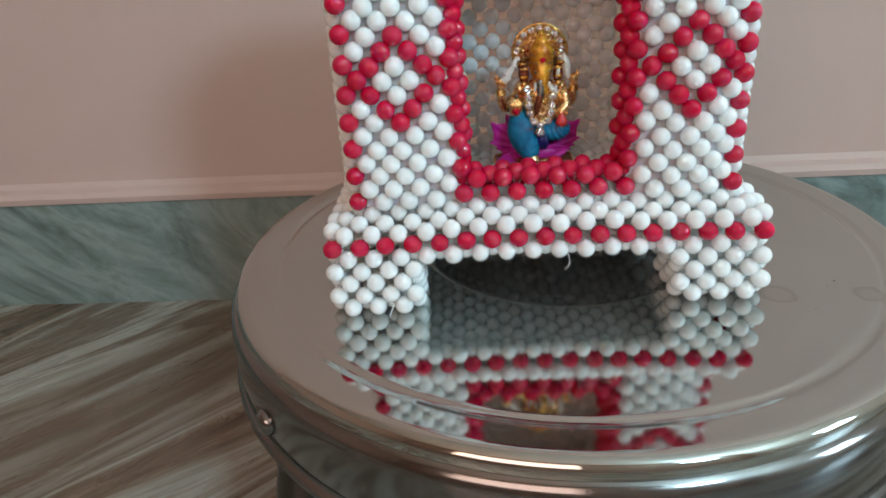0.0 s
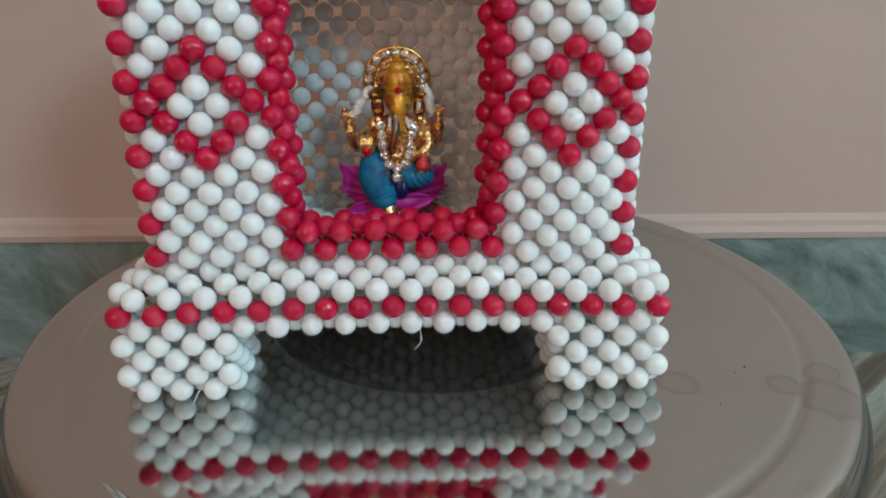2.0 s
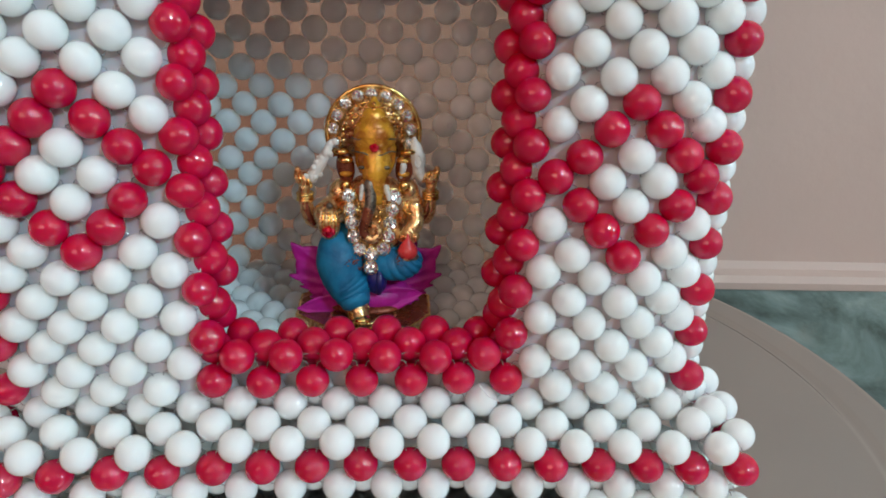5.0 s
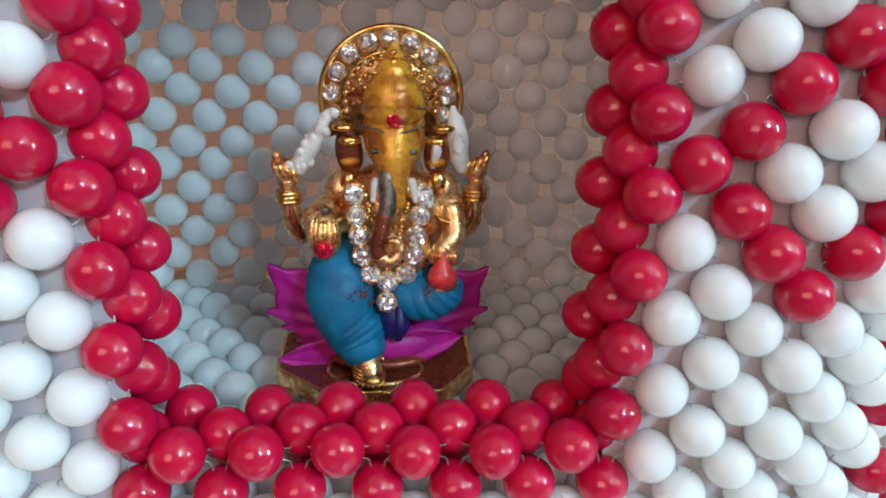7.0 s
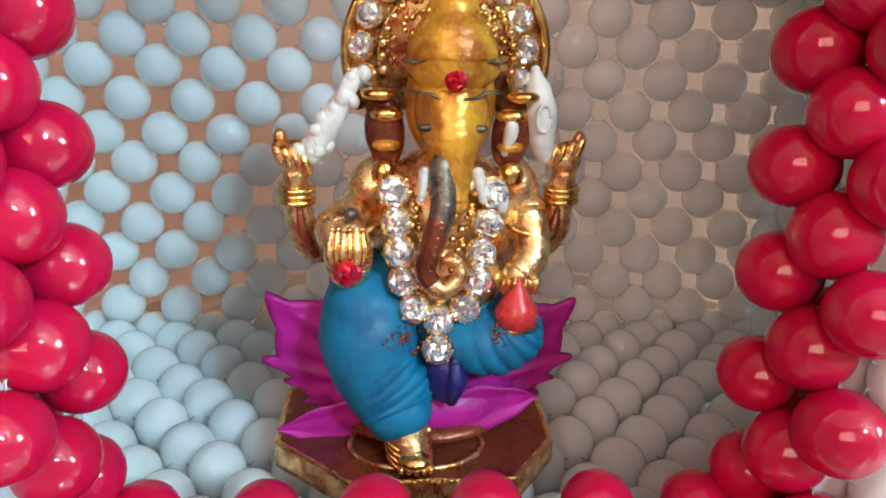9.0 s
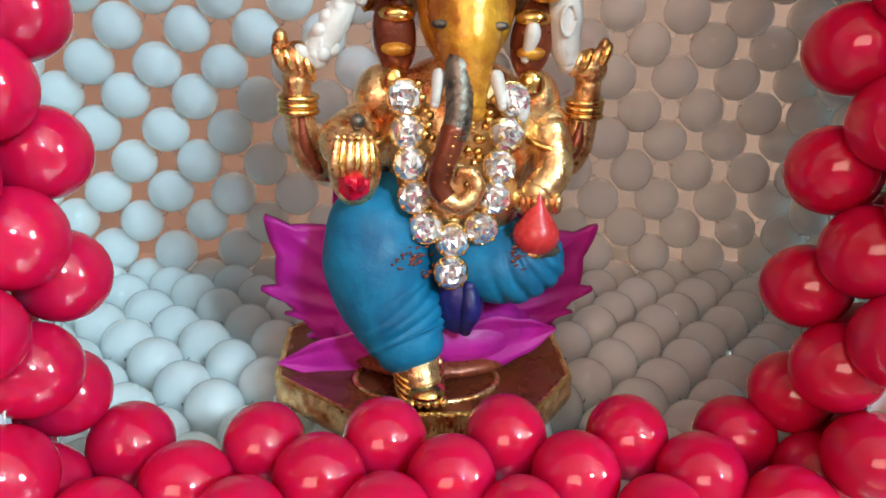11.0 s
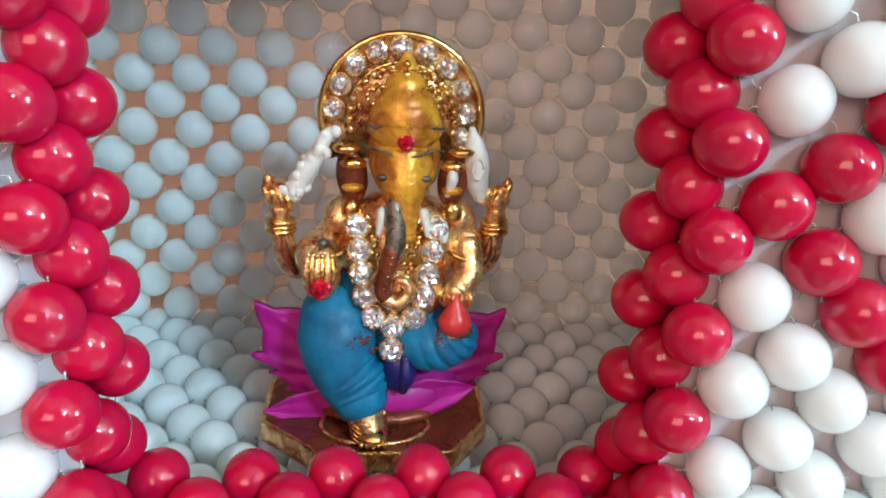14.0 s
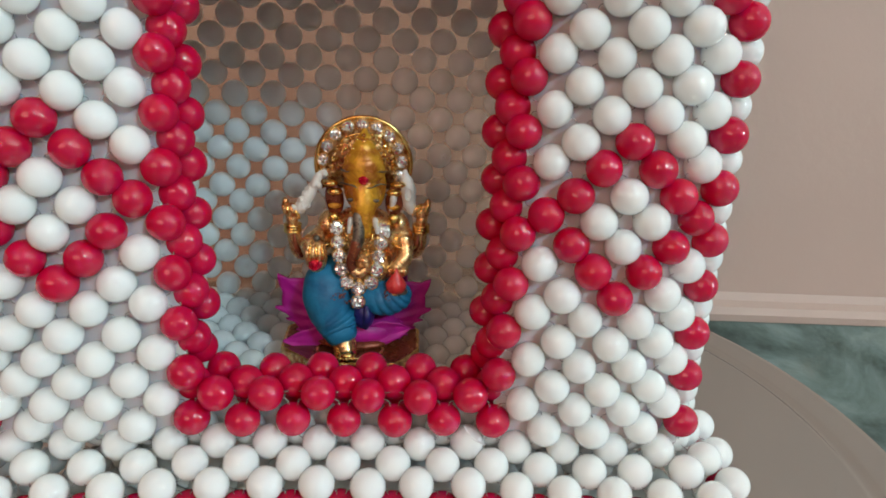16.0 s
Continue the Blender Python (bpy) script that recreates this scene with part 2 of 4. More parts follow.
def tube(bm, points, radii, segs=10, mat=0, flat=1.0, caps=True):
    """A tube through points; radii one for all or one each."""
    pts = [Vector(p) for p in points]
    if not isinstance(radii, (list, tuple)):
        radii = [radii] * len(pts)
    rings, side = [], None
    for i, p in enumerate(pts):
        d = (pts[min(i + 1, len(pts) - 1)] - pts[max(i - 1, 0)]).normalized()
        if side is None:
            side = d.cross(Vector((0, 0, 1)) if abs(d.z) < 0.9 else Vector((0, 1, 0))).normalized()
        side = (side - d * side.dot(d)).normalized()
        up = d.cross(side)
        rings.append([bm.verts.new(p + radii[i] * (math.cos(a) * side + flat * math.sin(a) * up)) for a in (2 * math.pi * s / segs for s in range(segs))])
    faces = []
    for a, b in zip(rings, rings[1:]):
        for s in range(segs):
            faces.append(bm.faces.new((a[s], a[(s + 1) % segs], b[(s + 1) % segs], b[s])))
    if caps:
        faces.append(bm.faces.new(list(reversed(rings[0]))))
        faces.append(bm.faces.new(rings[-1]))
    for f in faces:
        f.material_index = mat
    return faces


def spline(points, n):
    """Catmull-Rom through points, n steps a span."""
    p = [Vector(q) for q in points]
    p = [2 * p[0] - p[1]] + p + [2 * p[-1] - p[-2]]
    out = []
    for i in range(1, len(p) - 2):
        for s in range(n):
            t = s / n
            out.append(0.5 * ((2 * p[i]) + (p[i + 1] - p[i - 1]) * t + (2 * p[i - 1] - 5 * p[i] + 4 * p[i + 1] - p[i + 2]) * t * t + (3 * p[i] - p[i - 1] - 3 * p[i + 1] + p[i + 2]) * t ** 3))
    return out + [p[-2]]


# ---------------------------------------------------------------- the room


def build_room():
    th = 0.12
    slope = math.degrees(math.atan(WALL_SLOPE))

    def slab(name, label, category, x0, x1, y0, y1, z0, z1, mat, m=None):
        bm = bmesh.new()
        box(bm, x0, x1, y0, y1, z0, z1)
        bmesh.ops.recalc_face_normals(bm, faces=bm.faces)
        ob = link_bm(name, bm, mat, False)
        if m:
            ob.matrix_world = m
        return tagged(ob, label, category, kind="structure")

    slab("floor", "polished marble floor with brown and cream diagonal streaks", "floor", ROOM_W - th, ROOM_E + th, ROOM_S - th, 0.7, FLOOR - 0.05, FLOOR, FLOOR_MARBLE)
    slab("ceiling", "plain cream painted ceiling", "ceiling", ROOM_W - th, ROOM_E + th, ROOM_S - th, 0.7, ROOM_TOP, ROOM_TOP + 0.1, CEILING_PAINT)
    back = pose(0, WALL_Y, 0, 0, 0, slope)
    slab("wall_north", "smooth pink painted plaster wall behind the stool", "wall", ROOM_W - 0.2, ROOM_E + 0.2, 0.011, 0.011 + th, FLOOR, ROOM_TOP, PINK, back)
    bm = bmesh.new()
    box(bm, ROOM_W - 0.05, ROOM_E + 0.05, 0.0, 0.0105, FLOOR, -0.0595)
    bmesh.ops.recalc_face_normals(bm, faces=bm.faces)
    ob = link_bm("baseboard", bm, SKIRTING_MARBLE, False)
    ob.matrix_world = back
    tagged(ob, "grey-green veined marble skirting along the wall", "skirting", kind="structure")
    bm = bmesh.new()
    prof = [(-0.002, -0.0592), (-0.0025, -0.054), (0.001, -0.050), (0.007, -0.0475), (0.0108, -0.043), (0.0108, -0.0592)]
    for a, b in ((ROOM_W - 0.05, ROOM_E + 0.05),):
        r0 = [bm.verts.new((a, y, z)) for y, z in prof]
        r1 = [bm.verts.new((b, y, z)) for y, z in prof]
        for i in range(len(prof)):
            bm.faces.new((r0[i], r0[(i + 1) % len(prof)], r1[(i + 1) % len(prof)], r1[i]))
    bmesh.ops.recalc_face_normals(bm, faces=bm.faces)
    ob = link_bm("trim", bm, PINK_EDGE, False)
    ob.matrix_world = back
    tagged(ob, "painted pink plaster lip on top of the skirting", "trim", kind="structure")
    slab("wall_west", "plain pinkish-brown painted wall", "wall", ROOM_W - th, ROOM_W, ROOM_S, 0.6, FLOOR, ROOM_TOP, TAUPE)
    # east wall round its window
    y, z, w, h = EAST
    bm = bmesh.new()
    box(bm, ROOM_E, ROOM_E + th, ROOM_S, y - w / 2, FLOOR, ROOM_TOP)
    box(bm, ROOM_E, ROOM_E + th, y + w / 2, 0.6, FLOOR, ROOM_TOP)
    box(bm, ROOM_E, ROOM_E + th, y - w / 2, y + w / 2, FLOOR, z - h / 2)
    box(bm, ROOM_E, ROOM_E + th, y - w / 2, y + w / 2, z + h / 2, ROOM_TOP)
    bmesh.ops.recalc_face_normals(bm, faces=bm.faces)
    tagged(link_bm("wall_east", bm, CREAM, False), "plain cream painted wall with a window", "wall", kind="structure")
    # south wall with the added fill opening and a small window of two leaves
    bm = bmesh.new()
    x, z, w, h = WINDOW
    x0, x1 = x - w - 0.05, x + w + 0.05
    wide_x, wide_z, wide_w, wide_h = FILL_OPENING
    a0, a1 = wide_x - wide_w / 2, wide_x + wide_w / 2
    box(bm, ROOM_W - th, a0, ROOM_S - th, ROOM_S, FLOOR, ROOM_TOP)
    box(bm, a1, x0, ROOM_S - th, ROOM_S, FLOOR, ROOM_TOP)
    box(bm, a0, a1, ROOM_S - th, ROOM_S, FLOOR, wide_z - wide_h / 2)
    box(bm, a0, a1, ROOM_S - th, ROOM_S, wide_z + wide_h / 2, ROOM_TOP)
    box(bm, x1, ROOM_E + th, ROOM_S - th, ROOM_S, FLOOR, ROOM_TOP)
    box(bm, x0, x1, ROOM_S - th, ROOM_S, FLOOR, z - h / 2)
    box(bm, x0, x1, ROOM_S - th, ROOM_S, z + h / 2, ROOM_TOP)
    box(bm, x - 0.024, x + 0.024, ROOM_S - 0.06, ROOM_S - 0.005, z - h / 2, z + h / 2)
    bmesh.ops.recalc_face_normals(bm, faces=bm.faces)
    tagged(link_bm("wall_south", bm, TAUPE, False), "plain pinkish-brown painted wall with two windows", "wall", kind="structure")


build_room()

# ---------------------------------------------------------------- the stool
STOOL = Vector((0.0152, 0.0719, 0.0))
STOOL_R = 0.1685


def build_stool():
    stool = new("steel_stool")
    stool.location = (STOOL.x, STOOL.y, FLOOR)
    tagged(stool, "low round stainless steel stool with a polished top", "stool")
    up = -FLOOR
    r = STOOL_R
    top = [(0.0721, -0.0003), (0.0731, 0.0), (0.0736, 0.0), (0.09, 0.0), (0.130, 0.0), (0.140, 0.0), (0.1448, 0.0), (0.1452, 0.0), (0.1459, -0.0001), (0.1469, -0.0005), (0.1478, -0.0008), (0.1487, -0.0009), (0.1496, -0.0008), (0.1505, -0.0005), (0.1515, -0.0001), (0.1522, 0.0), (0.1526, 0.0), (r - 0.0066, 0.0), (r - 0.0062, 0.0), (r - 0.0035, -0.0006), (r - 0.0015, -0.0020), (r - 0.0004, -0.0042), (r, -0.0070)]
    bm = bmesh.new()
    lathe(bm, [(a, b + up) for a, b in reversed(top)], 192)
    part("seat_top", bm, STEEL_TOP, stool, "polished steel seat with a pressed ring")
    disc = [(0.0005, -0.0004), (0.03, -0.0004), (0.055, -0.0004), (0.0600, -0.00036), (0.0612, -0.0003), (0.0624, -0.00036), (0.0680, -0.0004), (0.0700, -0.0005), (0.0710, -0.0005), (0.0721, -0.0003)]
    bm = bmesh.new()
    lathe(bm, [(a, b + up) for a, b in reversed(disc)], 160)
    part("seat_disc", bm, STEEL_DISC, stool, "tarnished dark middle of the steel seat")
    for x, y, size in ((0.1134, -0.0605, 0.0005), (0.1084, -0.0641, 0.0003), (0.095, -0.083, 0.0003)):
        bm = bmesh.new()
        lathe(bm, [(size * 0.02, size * 0.5), (size * 0.6, size * 0.4), (size, 0.0)][::-1], 9, (x, y, up))
        part("dirt_speck", bm, DIRT, stool)
    side = [(r - 0.0006, -0.0072), (r + 0.0012, -0.0084), (r + 0.0030, -0.0110), (r + 0.0040, -0.0150), (r + 0.0043, -0.026), (r + 0.0038, -0.0385), (r + 0.0034, -0.0408), (r + 0.0042, -0.0416), (r + 0.0060, -0.0432), (r + 0.0064, -0.0452), (r + 0.0056, -0.0470), (r + 0.0034, -0.0474), (r + 0.0018, -0.044), (r + 0.0014, -0.030), (r - 0.003, -0.012)]
    bm = bmesh.new()
    lathe(bm, [(a, b + up) for a, b in reversed(side)], 192)
    part("rim_band", bm, STEEL_RIM, stool, "shiny steel rim band with a rolled lower edge")
    for ang in (-142, -45.5, 47, 138):
        a = radians(ang)
        d = Vector((math.cos(a), math.sin(a), 0))
        bm = bmesh.new()
        pts = spline([d * (r - 0.014) + Vector((0, 0, up - 0.016)), d * (r - 0.011) + Vector((0, 0, up - 0.055)), d * (r + 0.001) + Vector((0, 0, up - 0.11)), d * (r + 0.012) + Vector((0, 0, 0.012))], 5)
        tube(bm, pts, 0.0135, 20)
        leg = part("leg", bm, STEEL_LEG, stool, "bent steel tube leg")
        bm = bmesh.new()
        foot = d * (r + 0.0125)
        lathe(bm, [(0.0145, 0.0), (0.0155, 0.003), (0.0150, 0.016), (0.0130, 0.018)], 20, foot)
        part("rubber_foot", bm, material("black_rubber", (0.02, 0.02, 0.02), 0.7), leg)
        bm = bmesh.new()
        lathe(bm, [(0.0001, 0.0040), (0.0025, 0.0037), (0.0047, 0.0025), (0.0060, 0.0005), (0.0060, -0.002)], 20)
        ob = part("rivet", bm, STEEL_RIM, stool, "domed steel rivet")
        ob.matrix_local = Matrix.Translation(d * (r + 0.0042) + Vector((0, 0, up - 0.0300))) @ d.to_track_quat("Z", "Y").to_matrix().to_4x4()


build_stool()

# ---------------------------------------------------------------- the beaded temple
BEAD = 0.008                       # bead diameter
PITCH = BEAD * 2 ** 0.5            # side of a woven square of four beads
DEPTH = 9                          # depth of the base in squares
CEILING_K = 14                     # the woven ceiling inside
TOP_K = 19                         # squares from the stool to the top of the walls
rng = random.Random(7)


def place(i, j, k):
    """From woven squares to metres, with the slack of the handwork."""
    x, y, z = (i - 8) * PITCH, j * PITCH, BEAD / 2 + k * PITCH
    if k >= 3:
        inset = min(i, 16 - i, j, DEPTH - j)
        z += 0.0046 * min(inset, 1) + 0.0012 * min(max(inset - 1, 0), 1)     # the woven top of the base swells
        if j <= 2.5 and 4.5 < i < 11.5:
            z += 0.0010 + (0.0008 if k >= 4 else 0)                          # the sill is pulled up
        if inset >= 1:
            y += 0.0011
        if i in (5, 11) and 1 < j <= 2 and k >= 4:
            x += ((0.0018 if i == 5 else -0.0028) if k > 4 else (-0.0008 if i == 5 else -0.0003)) * (j - 1)                      # the opening narrows inwards
        if j <= 1.5 and 3 < abs(i - 8) < 7 and k > 3:
            bulge = math.sin(math.pi * (abs(i - 8) - 3) / 4)
            y -= 0.0022 * bulge                                              # the pillars are rounded
            x += math.copysign(0.0011 * bulge, i - 8)
        out = abs(i - 8) / 7
        if k > 3 and 0.7 < out < 1.01:
            # the side walls bow outwards behind the rounded front corners
            bow = 0.0065 * math.sin(math.pi * min(max((j - 1) / 7, 0), 1))
            x += math.copysign(bow * (out - 0.7) / 0.3, i - 8)
            if j < 2.4:
                turn = max(0.0, (out - 0.72) / 0.28) ** 2 * (2.5 - j) / 1.5
                y += (0.0056 if i > 8 else -0.0018) * turn                   # one front corner is rounder than the other
                x += 0.0 if i > 8 else 0.0006 * turn
                z += 0.0 if i > 8 else 0.0014 * turn
        # the front leans back and gives way round the opening, most at its edge
        up = min(max(k - 4.2, 0.0), 7.0)
        near = min(max((7.2 - abs(i - 8)) / 4.2, 0.0), 1.0) * min(max(3.0 - j, 0.0), 1.0)
        deep = min(max(j - 1.0, 0.0), 1.0)
        y += (0.00145 - 0.0005 * deep) * up * near - 0.0016 * deep * near
        z -= ((0.00052 if i > 8 else 0.00025) + 0.0005 * deep) * up * near - (0.0005 - 0.0006 * deep) * near * (1 if k == 4 else 0)
        if abs(i - 8) > 2.5:
            x += math.copysign((0.0031 - 0.0012 * deep) * min(up / 3.6, 1.0) * near ** 1.6, i - 8)
    if j == 0 and k >= 2:
        z -= 0.0010 * (1 - ((i - 8) / 8) ** 2)
        y += 0.0046 * (1 - ((i - 8) / 8) ** 2)                               # the front edge of the base is drawn in
        x -= 0.0018 * max(0.0, (i - 10) / 6)
    return Vector((x, y, z))


class Weave:
    """Woven squares of one panel: every side of a square carries one bead."""

    def __init__(self, name, label=""):
        self.name, self.label = name, label
        self.edges, self.squares = {}, []

    def square(self, corner, u, v):
        c, u, v = Vector(corner), Vector(u), Vector(v)
        ring = [c, c + u, c + u + v, c + v]
        self.squares.append(ring)
        for a, b in zip(ring, ring[1:] + ring[:1]):
            key = tuple(round(q) for q in (a + b))
            self.edges[key] = (a, b)

    def sheet(self, origin, u, v, nu, nv, skip=lambda a, b: False):
        o, u, v = Vector(origin), Vector(u), Vector(v)
        for a in range(nu):
            for b in range(nv):
                if not skip(a, b):
                    self.square(o + a * u + b * v, u, v)


def bead_mesh(name, segs, rings, mat):
    bm = bmesh.new()
    r = BEAD / 2
    prof = []
    for s in range(rings + 1):
        a = -math.pi / 2 + 0.15 + (math.pi - 0.30) * s / rings
        prof.append((r * math.cos(a), r * math.sin(a)))
    prof = [(r * 0.01, -r * 0.98)] + prof + [(r * 0.01, r * 0.98)]
    lathe(bm, prof, segs)
    me = bpy.data.meshes.new(name)
    bm.to_mesh(me)
    bm.free()
    me.polygons.foreach_set("use_smooth", [True] * len(me.polygons))
    me.materials.append(mat)
    return me


BEAD_MESHES = {"red": bead_mesh("red_bead", 26, 13, RED_BEAD), "white": bead_mesh("white_bead", 26, 13, WHITE_BEAD)}
ROUGH_BEAD = bead_mesh("plain_bead", 16, 9, WHITE_BEAD)


def colour_of(i, j, k):
    """The pattern: red lines on the base and the corners, red diamonds on the pillars, a red opening."""
    if k == TOP_K and j > 1.2:
        return "red"                                           # the unseen roof, added; red for warm bounce
    if j == 2 and 2 < i < 14 and k > 3.2:
        return "red"                                           # the unseen inner face of the front wall, red to warm the bounce
    if k == CEILING_K and 2 < j < 8 and 2 < i < 14:
        return "red"                                           # the ceiling over the figure
    if k == 2.5 and i == int(i) and j == int(j):
        return "red"                                           # line round the base
    if 1 <= j <= 2 and 5 <= i <= 11 and 3.2 < k <= 14.0 and (i in (5, 11) or k <= 4.0 or k >= 14.0):
        if k == 3.5 and j != 1:
            return "white"
        return "red"                                           # edge of the opening
    if j == 1 and k > 3.2:
        if i in (1, 15) and k != int(k):
            return "red"                                       # front corners
        for c in (3, 13):
            if abs(abs(i - c) + abs(k - 8) - 1.5) < 0.1:
                return "red"
        if (i, k) == (14.5, 12):
            return "red"
    return "white"


def bead_matrix(a, b, jitter):
    pa, pb = place(*a), place(*b)
    mid = (pa + pb) / 2 + Vector([rng.uniform(-jitter, jitter) for _ in range(3)])
    axis = (pb - pa).normalized()
    axis = (axis + Vector([rng.uniform(-0.08, 0.08) for _ in range(3)])).normalized()
    s = rng.uniform(0.975, 1.02)
    return Matrix.Translation(mid) @ axis.to_track_quat("Z", "Y").to_matrix().to_4x4() @ Matrix.Diagonal((s, s, s * rng.uniform(0.95, 1.0), 1))


def joined_beads(name, mats, parent, mesh, material_of, label):
    co = np.empty(len(mesh.vertices) * 3)
    mesh.vertices.foreach_get("co", co)
    co = np.c_[co.reshape(-1, 3), np.ones(len(mesh.vertices))]
    faces = np.array([p.vertices[:] for p in mesh.polygons])
    verts = np.concatenate([(co @ np.array(m).T)[:, :3] for m in mats])
    polys = np.concatenate([faces + n * len(co) for n in range(len(mats))])
    me = bpy.data.meshes.new(name)
    me.from_pydata(verts.tolist(), [], polys.tolist())
    me.polygons.foreach_set("use_smooth", [True] * len(me.polygons))
    me.materials.append(material_of)
    ob = new(name, me)
    ob.parent = parent
    return tagged(ob, label, kind="stuff")


def thread_mesh(weave):
    """The nylon line that runs round every square, through its four beads."""
    bm = bmesh.new()
    seen = set()
    for ring in weave.squares:
        mids = [(place(*a) + place(*b)) / 2 for a, b in zip(ring, ring[1:] + ring[:1])]
        corners = [place(*c) for c in ring]
        for n in range(4):
            a, c, b = mids[n], corners[(n + 1) % 4], mids[(n + 1) % 4]
            bend = (a + b) / 2 * 0.45 + c * 0.55
            tube(bm, [a * 0.55 + bend * 0.45, bend, b * 0.55 + bend * 0.45], 0.00014, 4, caps=False)
    return bm


def build_temple():
    temple = new("bead_temple")
    tagged(temple, "handmade shrine woven from white and red round beads", "bead shrine")
    X, Y, Z = (1, 0, 0), (0, 1, 0), (0, 0, 1)
    D = DEPTH
    done = {}

    def finish(weave, single=lambda i, j, k: False, fine=True):
        """Turns one woven panel into its thread, its single beads and its joined beads."""
        holder = part(weave.name, thread_mesh(weave), THREAD, temple, weave.label)
        rest = {"red": [], "white": []}
        for key, (a, b) in sorted(weave.edges.items()):
            if key in done:
                continue
            done[key] = True
            i, j, k = key[0] / 2, key[1] / 2, key[2] / 2
            colour = colour_of(i, j, k)
            m = bead_matrix(a, b, 0.0003)
            if single(i, j, k):
                ob = new(colour + "_bead", BEAD_MESHES[colour])
                ob.parent = holder
                ob.matrix_local = m
            else:
                rest[colour].append(m)
        for colour, mats in rest.items():
            if mats:
                joined_beads(colour + "_bead_field", mats, holder, BEAD_MESHES[colour] if fine else ROUGH_BEAD, RED_BEAD if colour == "red" else WHITE_BEAD, "round glossy %s plastic beads" % colour)

    # front: pillars, sill and opening
    w = Weave("front_wall", "front wall with two pillars and red diamonds")
    w.sheet((1, 1, 3), X, Z, 14, TOP_K - 3, lambda a, b: 4 <= a < 10 and 1 <= b < 11)
    for k in range(4, 14):
        w.square((5, 1, k), Y, Z)
        w.square((11, 1, k), Y, Z)
    for i in range(5, 11):
        w.square((i, 1, 4), X, Y)
        w.square((i, 1, 14), X, Y)
    finish(w, lambda i, j, k: k <= 12.5)
    # base
    w = Weave("base", "low base with a red line of beads")
    for j in (0, D):
        w.sheet((0, j, 2), X, Z, 16, 1)
    for i in (0, 16):
        w.sheet((i, 0, 2), Y, Z, D, 1)
    w.sheet((0, 0, 3), X, Y, 16, D)
    finish(w, lambda i, j, k: j <= 1)
    # added at the back, out of view, so that the underside stays dark
    w = Weave("base_back", "woven skirt that closes the back of the base")
    w.sheet((3, D, 0), X, Z, 10, 2)
    finish(w, fine=False)
    w = Weave("base_underside", "underside of the base")
    w.sheet((0, 0, 2), X, Y, 16, D, lambda a, b: (a < 3 or a >= 13) and (b < 3 or b >= D - 3))
    finish(w, fine=False)
    for i0 in (0, 13):
        for j0 in (0, D - 3):
            w = Weave("foot", "square white beaded foot")
            for j in (j0, j0 + 3):
                w.sheet((i0, j, 0), X, Z, 3, 2)
            for i in (i0, i0 + 3):
                w.sheet((i, j0, 0), Y, Z, 3, 2)
            w.sheet((i0, j0, 0), X, Y, 3, 3)
            finish(w, lambda i, j, k: j == 0)
    # inside of the walls
    # out of view; its red is made up to tint light bounced inside
    w = Weave("inner_front", "red inner face of the front wall")
    w.sheet((2, 2, 3), X, Z, 12, TOP_K - 3, lambda a, b: 3 <= a < 9 and 1 <= b < 10)
    finish(w)
    for i in (2, 14):
        w = Weave("inner_side", "inner face of a side wall")
        w.sheet((i, 2, 3), Y, Z, 6, TOP_K - 3)
        finish(w)
    w = Weave("inner_ceiling", "red woven ceiling inside the shrine")
    w.sheet((2, 2, CEILING_K), X, Y, 12, 6)
    finish(w, fine=False)
    # outside
    for i in (1, 15):
        w = Weave("side_wall", "white beaded side wall")
        w.sheet((i, 1, 3), Y, Z, 7, TOP_K - 3)
        finish(w)
    w = Weave("back_wall", "white beaded back wall")
    w.sheet((1, 8, 3), X, Z, 14, TOP_K - 3)
    finish(w)
    # pale plastic lining behind the beads of the two pillars
    for i0, i1, k0 in ((1.3, 4.98, 3.2), (11.02, 14.7, 3.2), (4.98, 11.02, 14.4)):
        bm = bmesh.new()
        cols = [i0 + (i1 - i0) * q / 12 for q in range(13)]
        rows = [k0 + (TOP_K - 0.2 - k0) * q / 40 for q in range(41)]
        sheets = [[[bm.verts.new(place(i, 1, k) + Vector((0, back, 0))) for i in cols] for k in rows] for back in (0.0020, 0.0025)]
        for sh in sheets:
            for ra, rb in zip(sh, sh[1:]):
                for q in range(12):
                    bm.faces.new((ra[q], ra[q + 1], rb[q + 1], rb[q]))
        bmesh.ops.recalc_face_normals(bm, faces=bm.faces)
        part("lining", bm, LINING, temple, "pale lilac plastic lining behind the beads")
    # a thin tinted film behind the back wall
    bm = bmesh.new()
    a, b = place(1, 8, 3), place(15, 8, TOP_K)
    grid = [[bm.verts.new((a.x - 0.004 + (b.x - a.x + 0.008) * p / 24, a.y + 0.0046 + 0.0003 * math.sin(p * 1.3 + q * 0.9), a.z - 0.003 + (b.z - a.z + 0.007) * q / 24)) for p in range(25)] for q in range(25)]
    for q in range(24):
        for p in range(24):
            bm.faces.new((grid[q][p], grid[q][p + 1], grid[q + 1][p + 1], grid[q + 1][p]))
    bmesh.ops.recalc_face_normals(bm, faces=bm.faces)
    part("backing_film", bm, BACKING, temple, "thin tan plastic film behind the woven back wall")
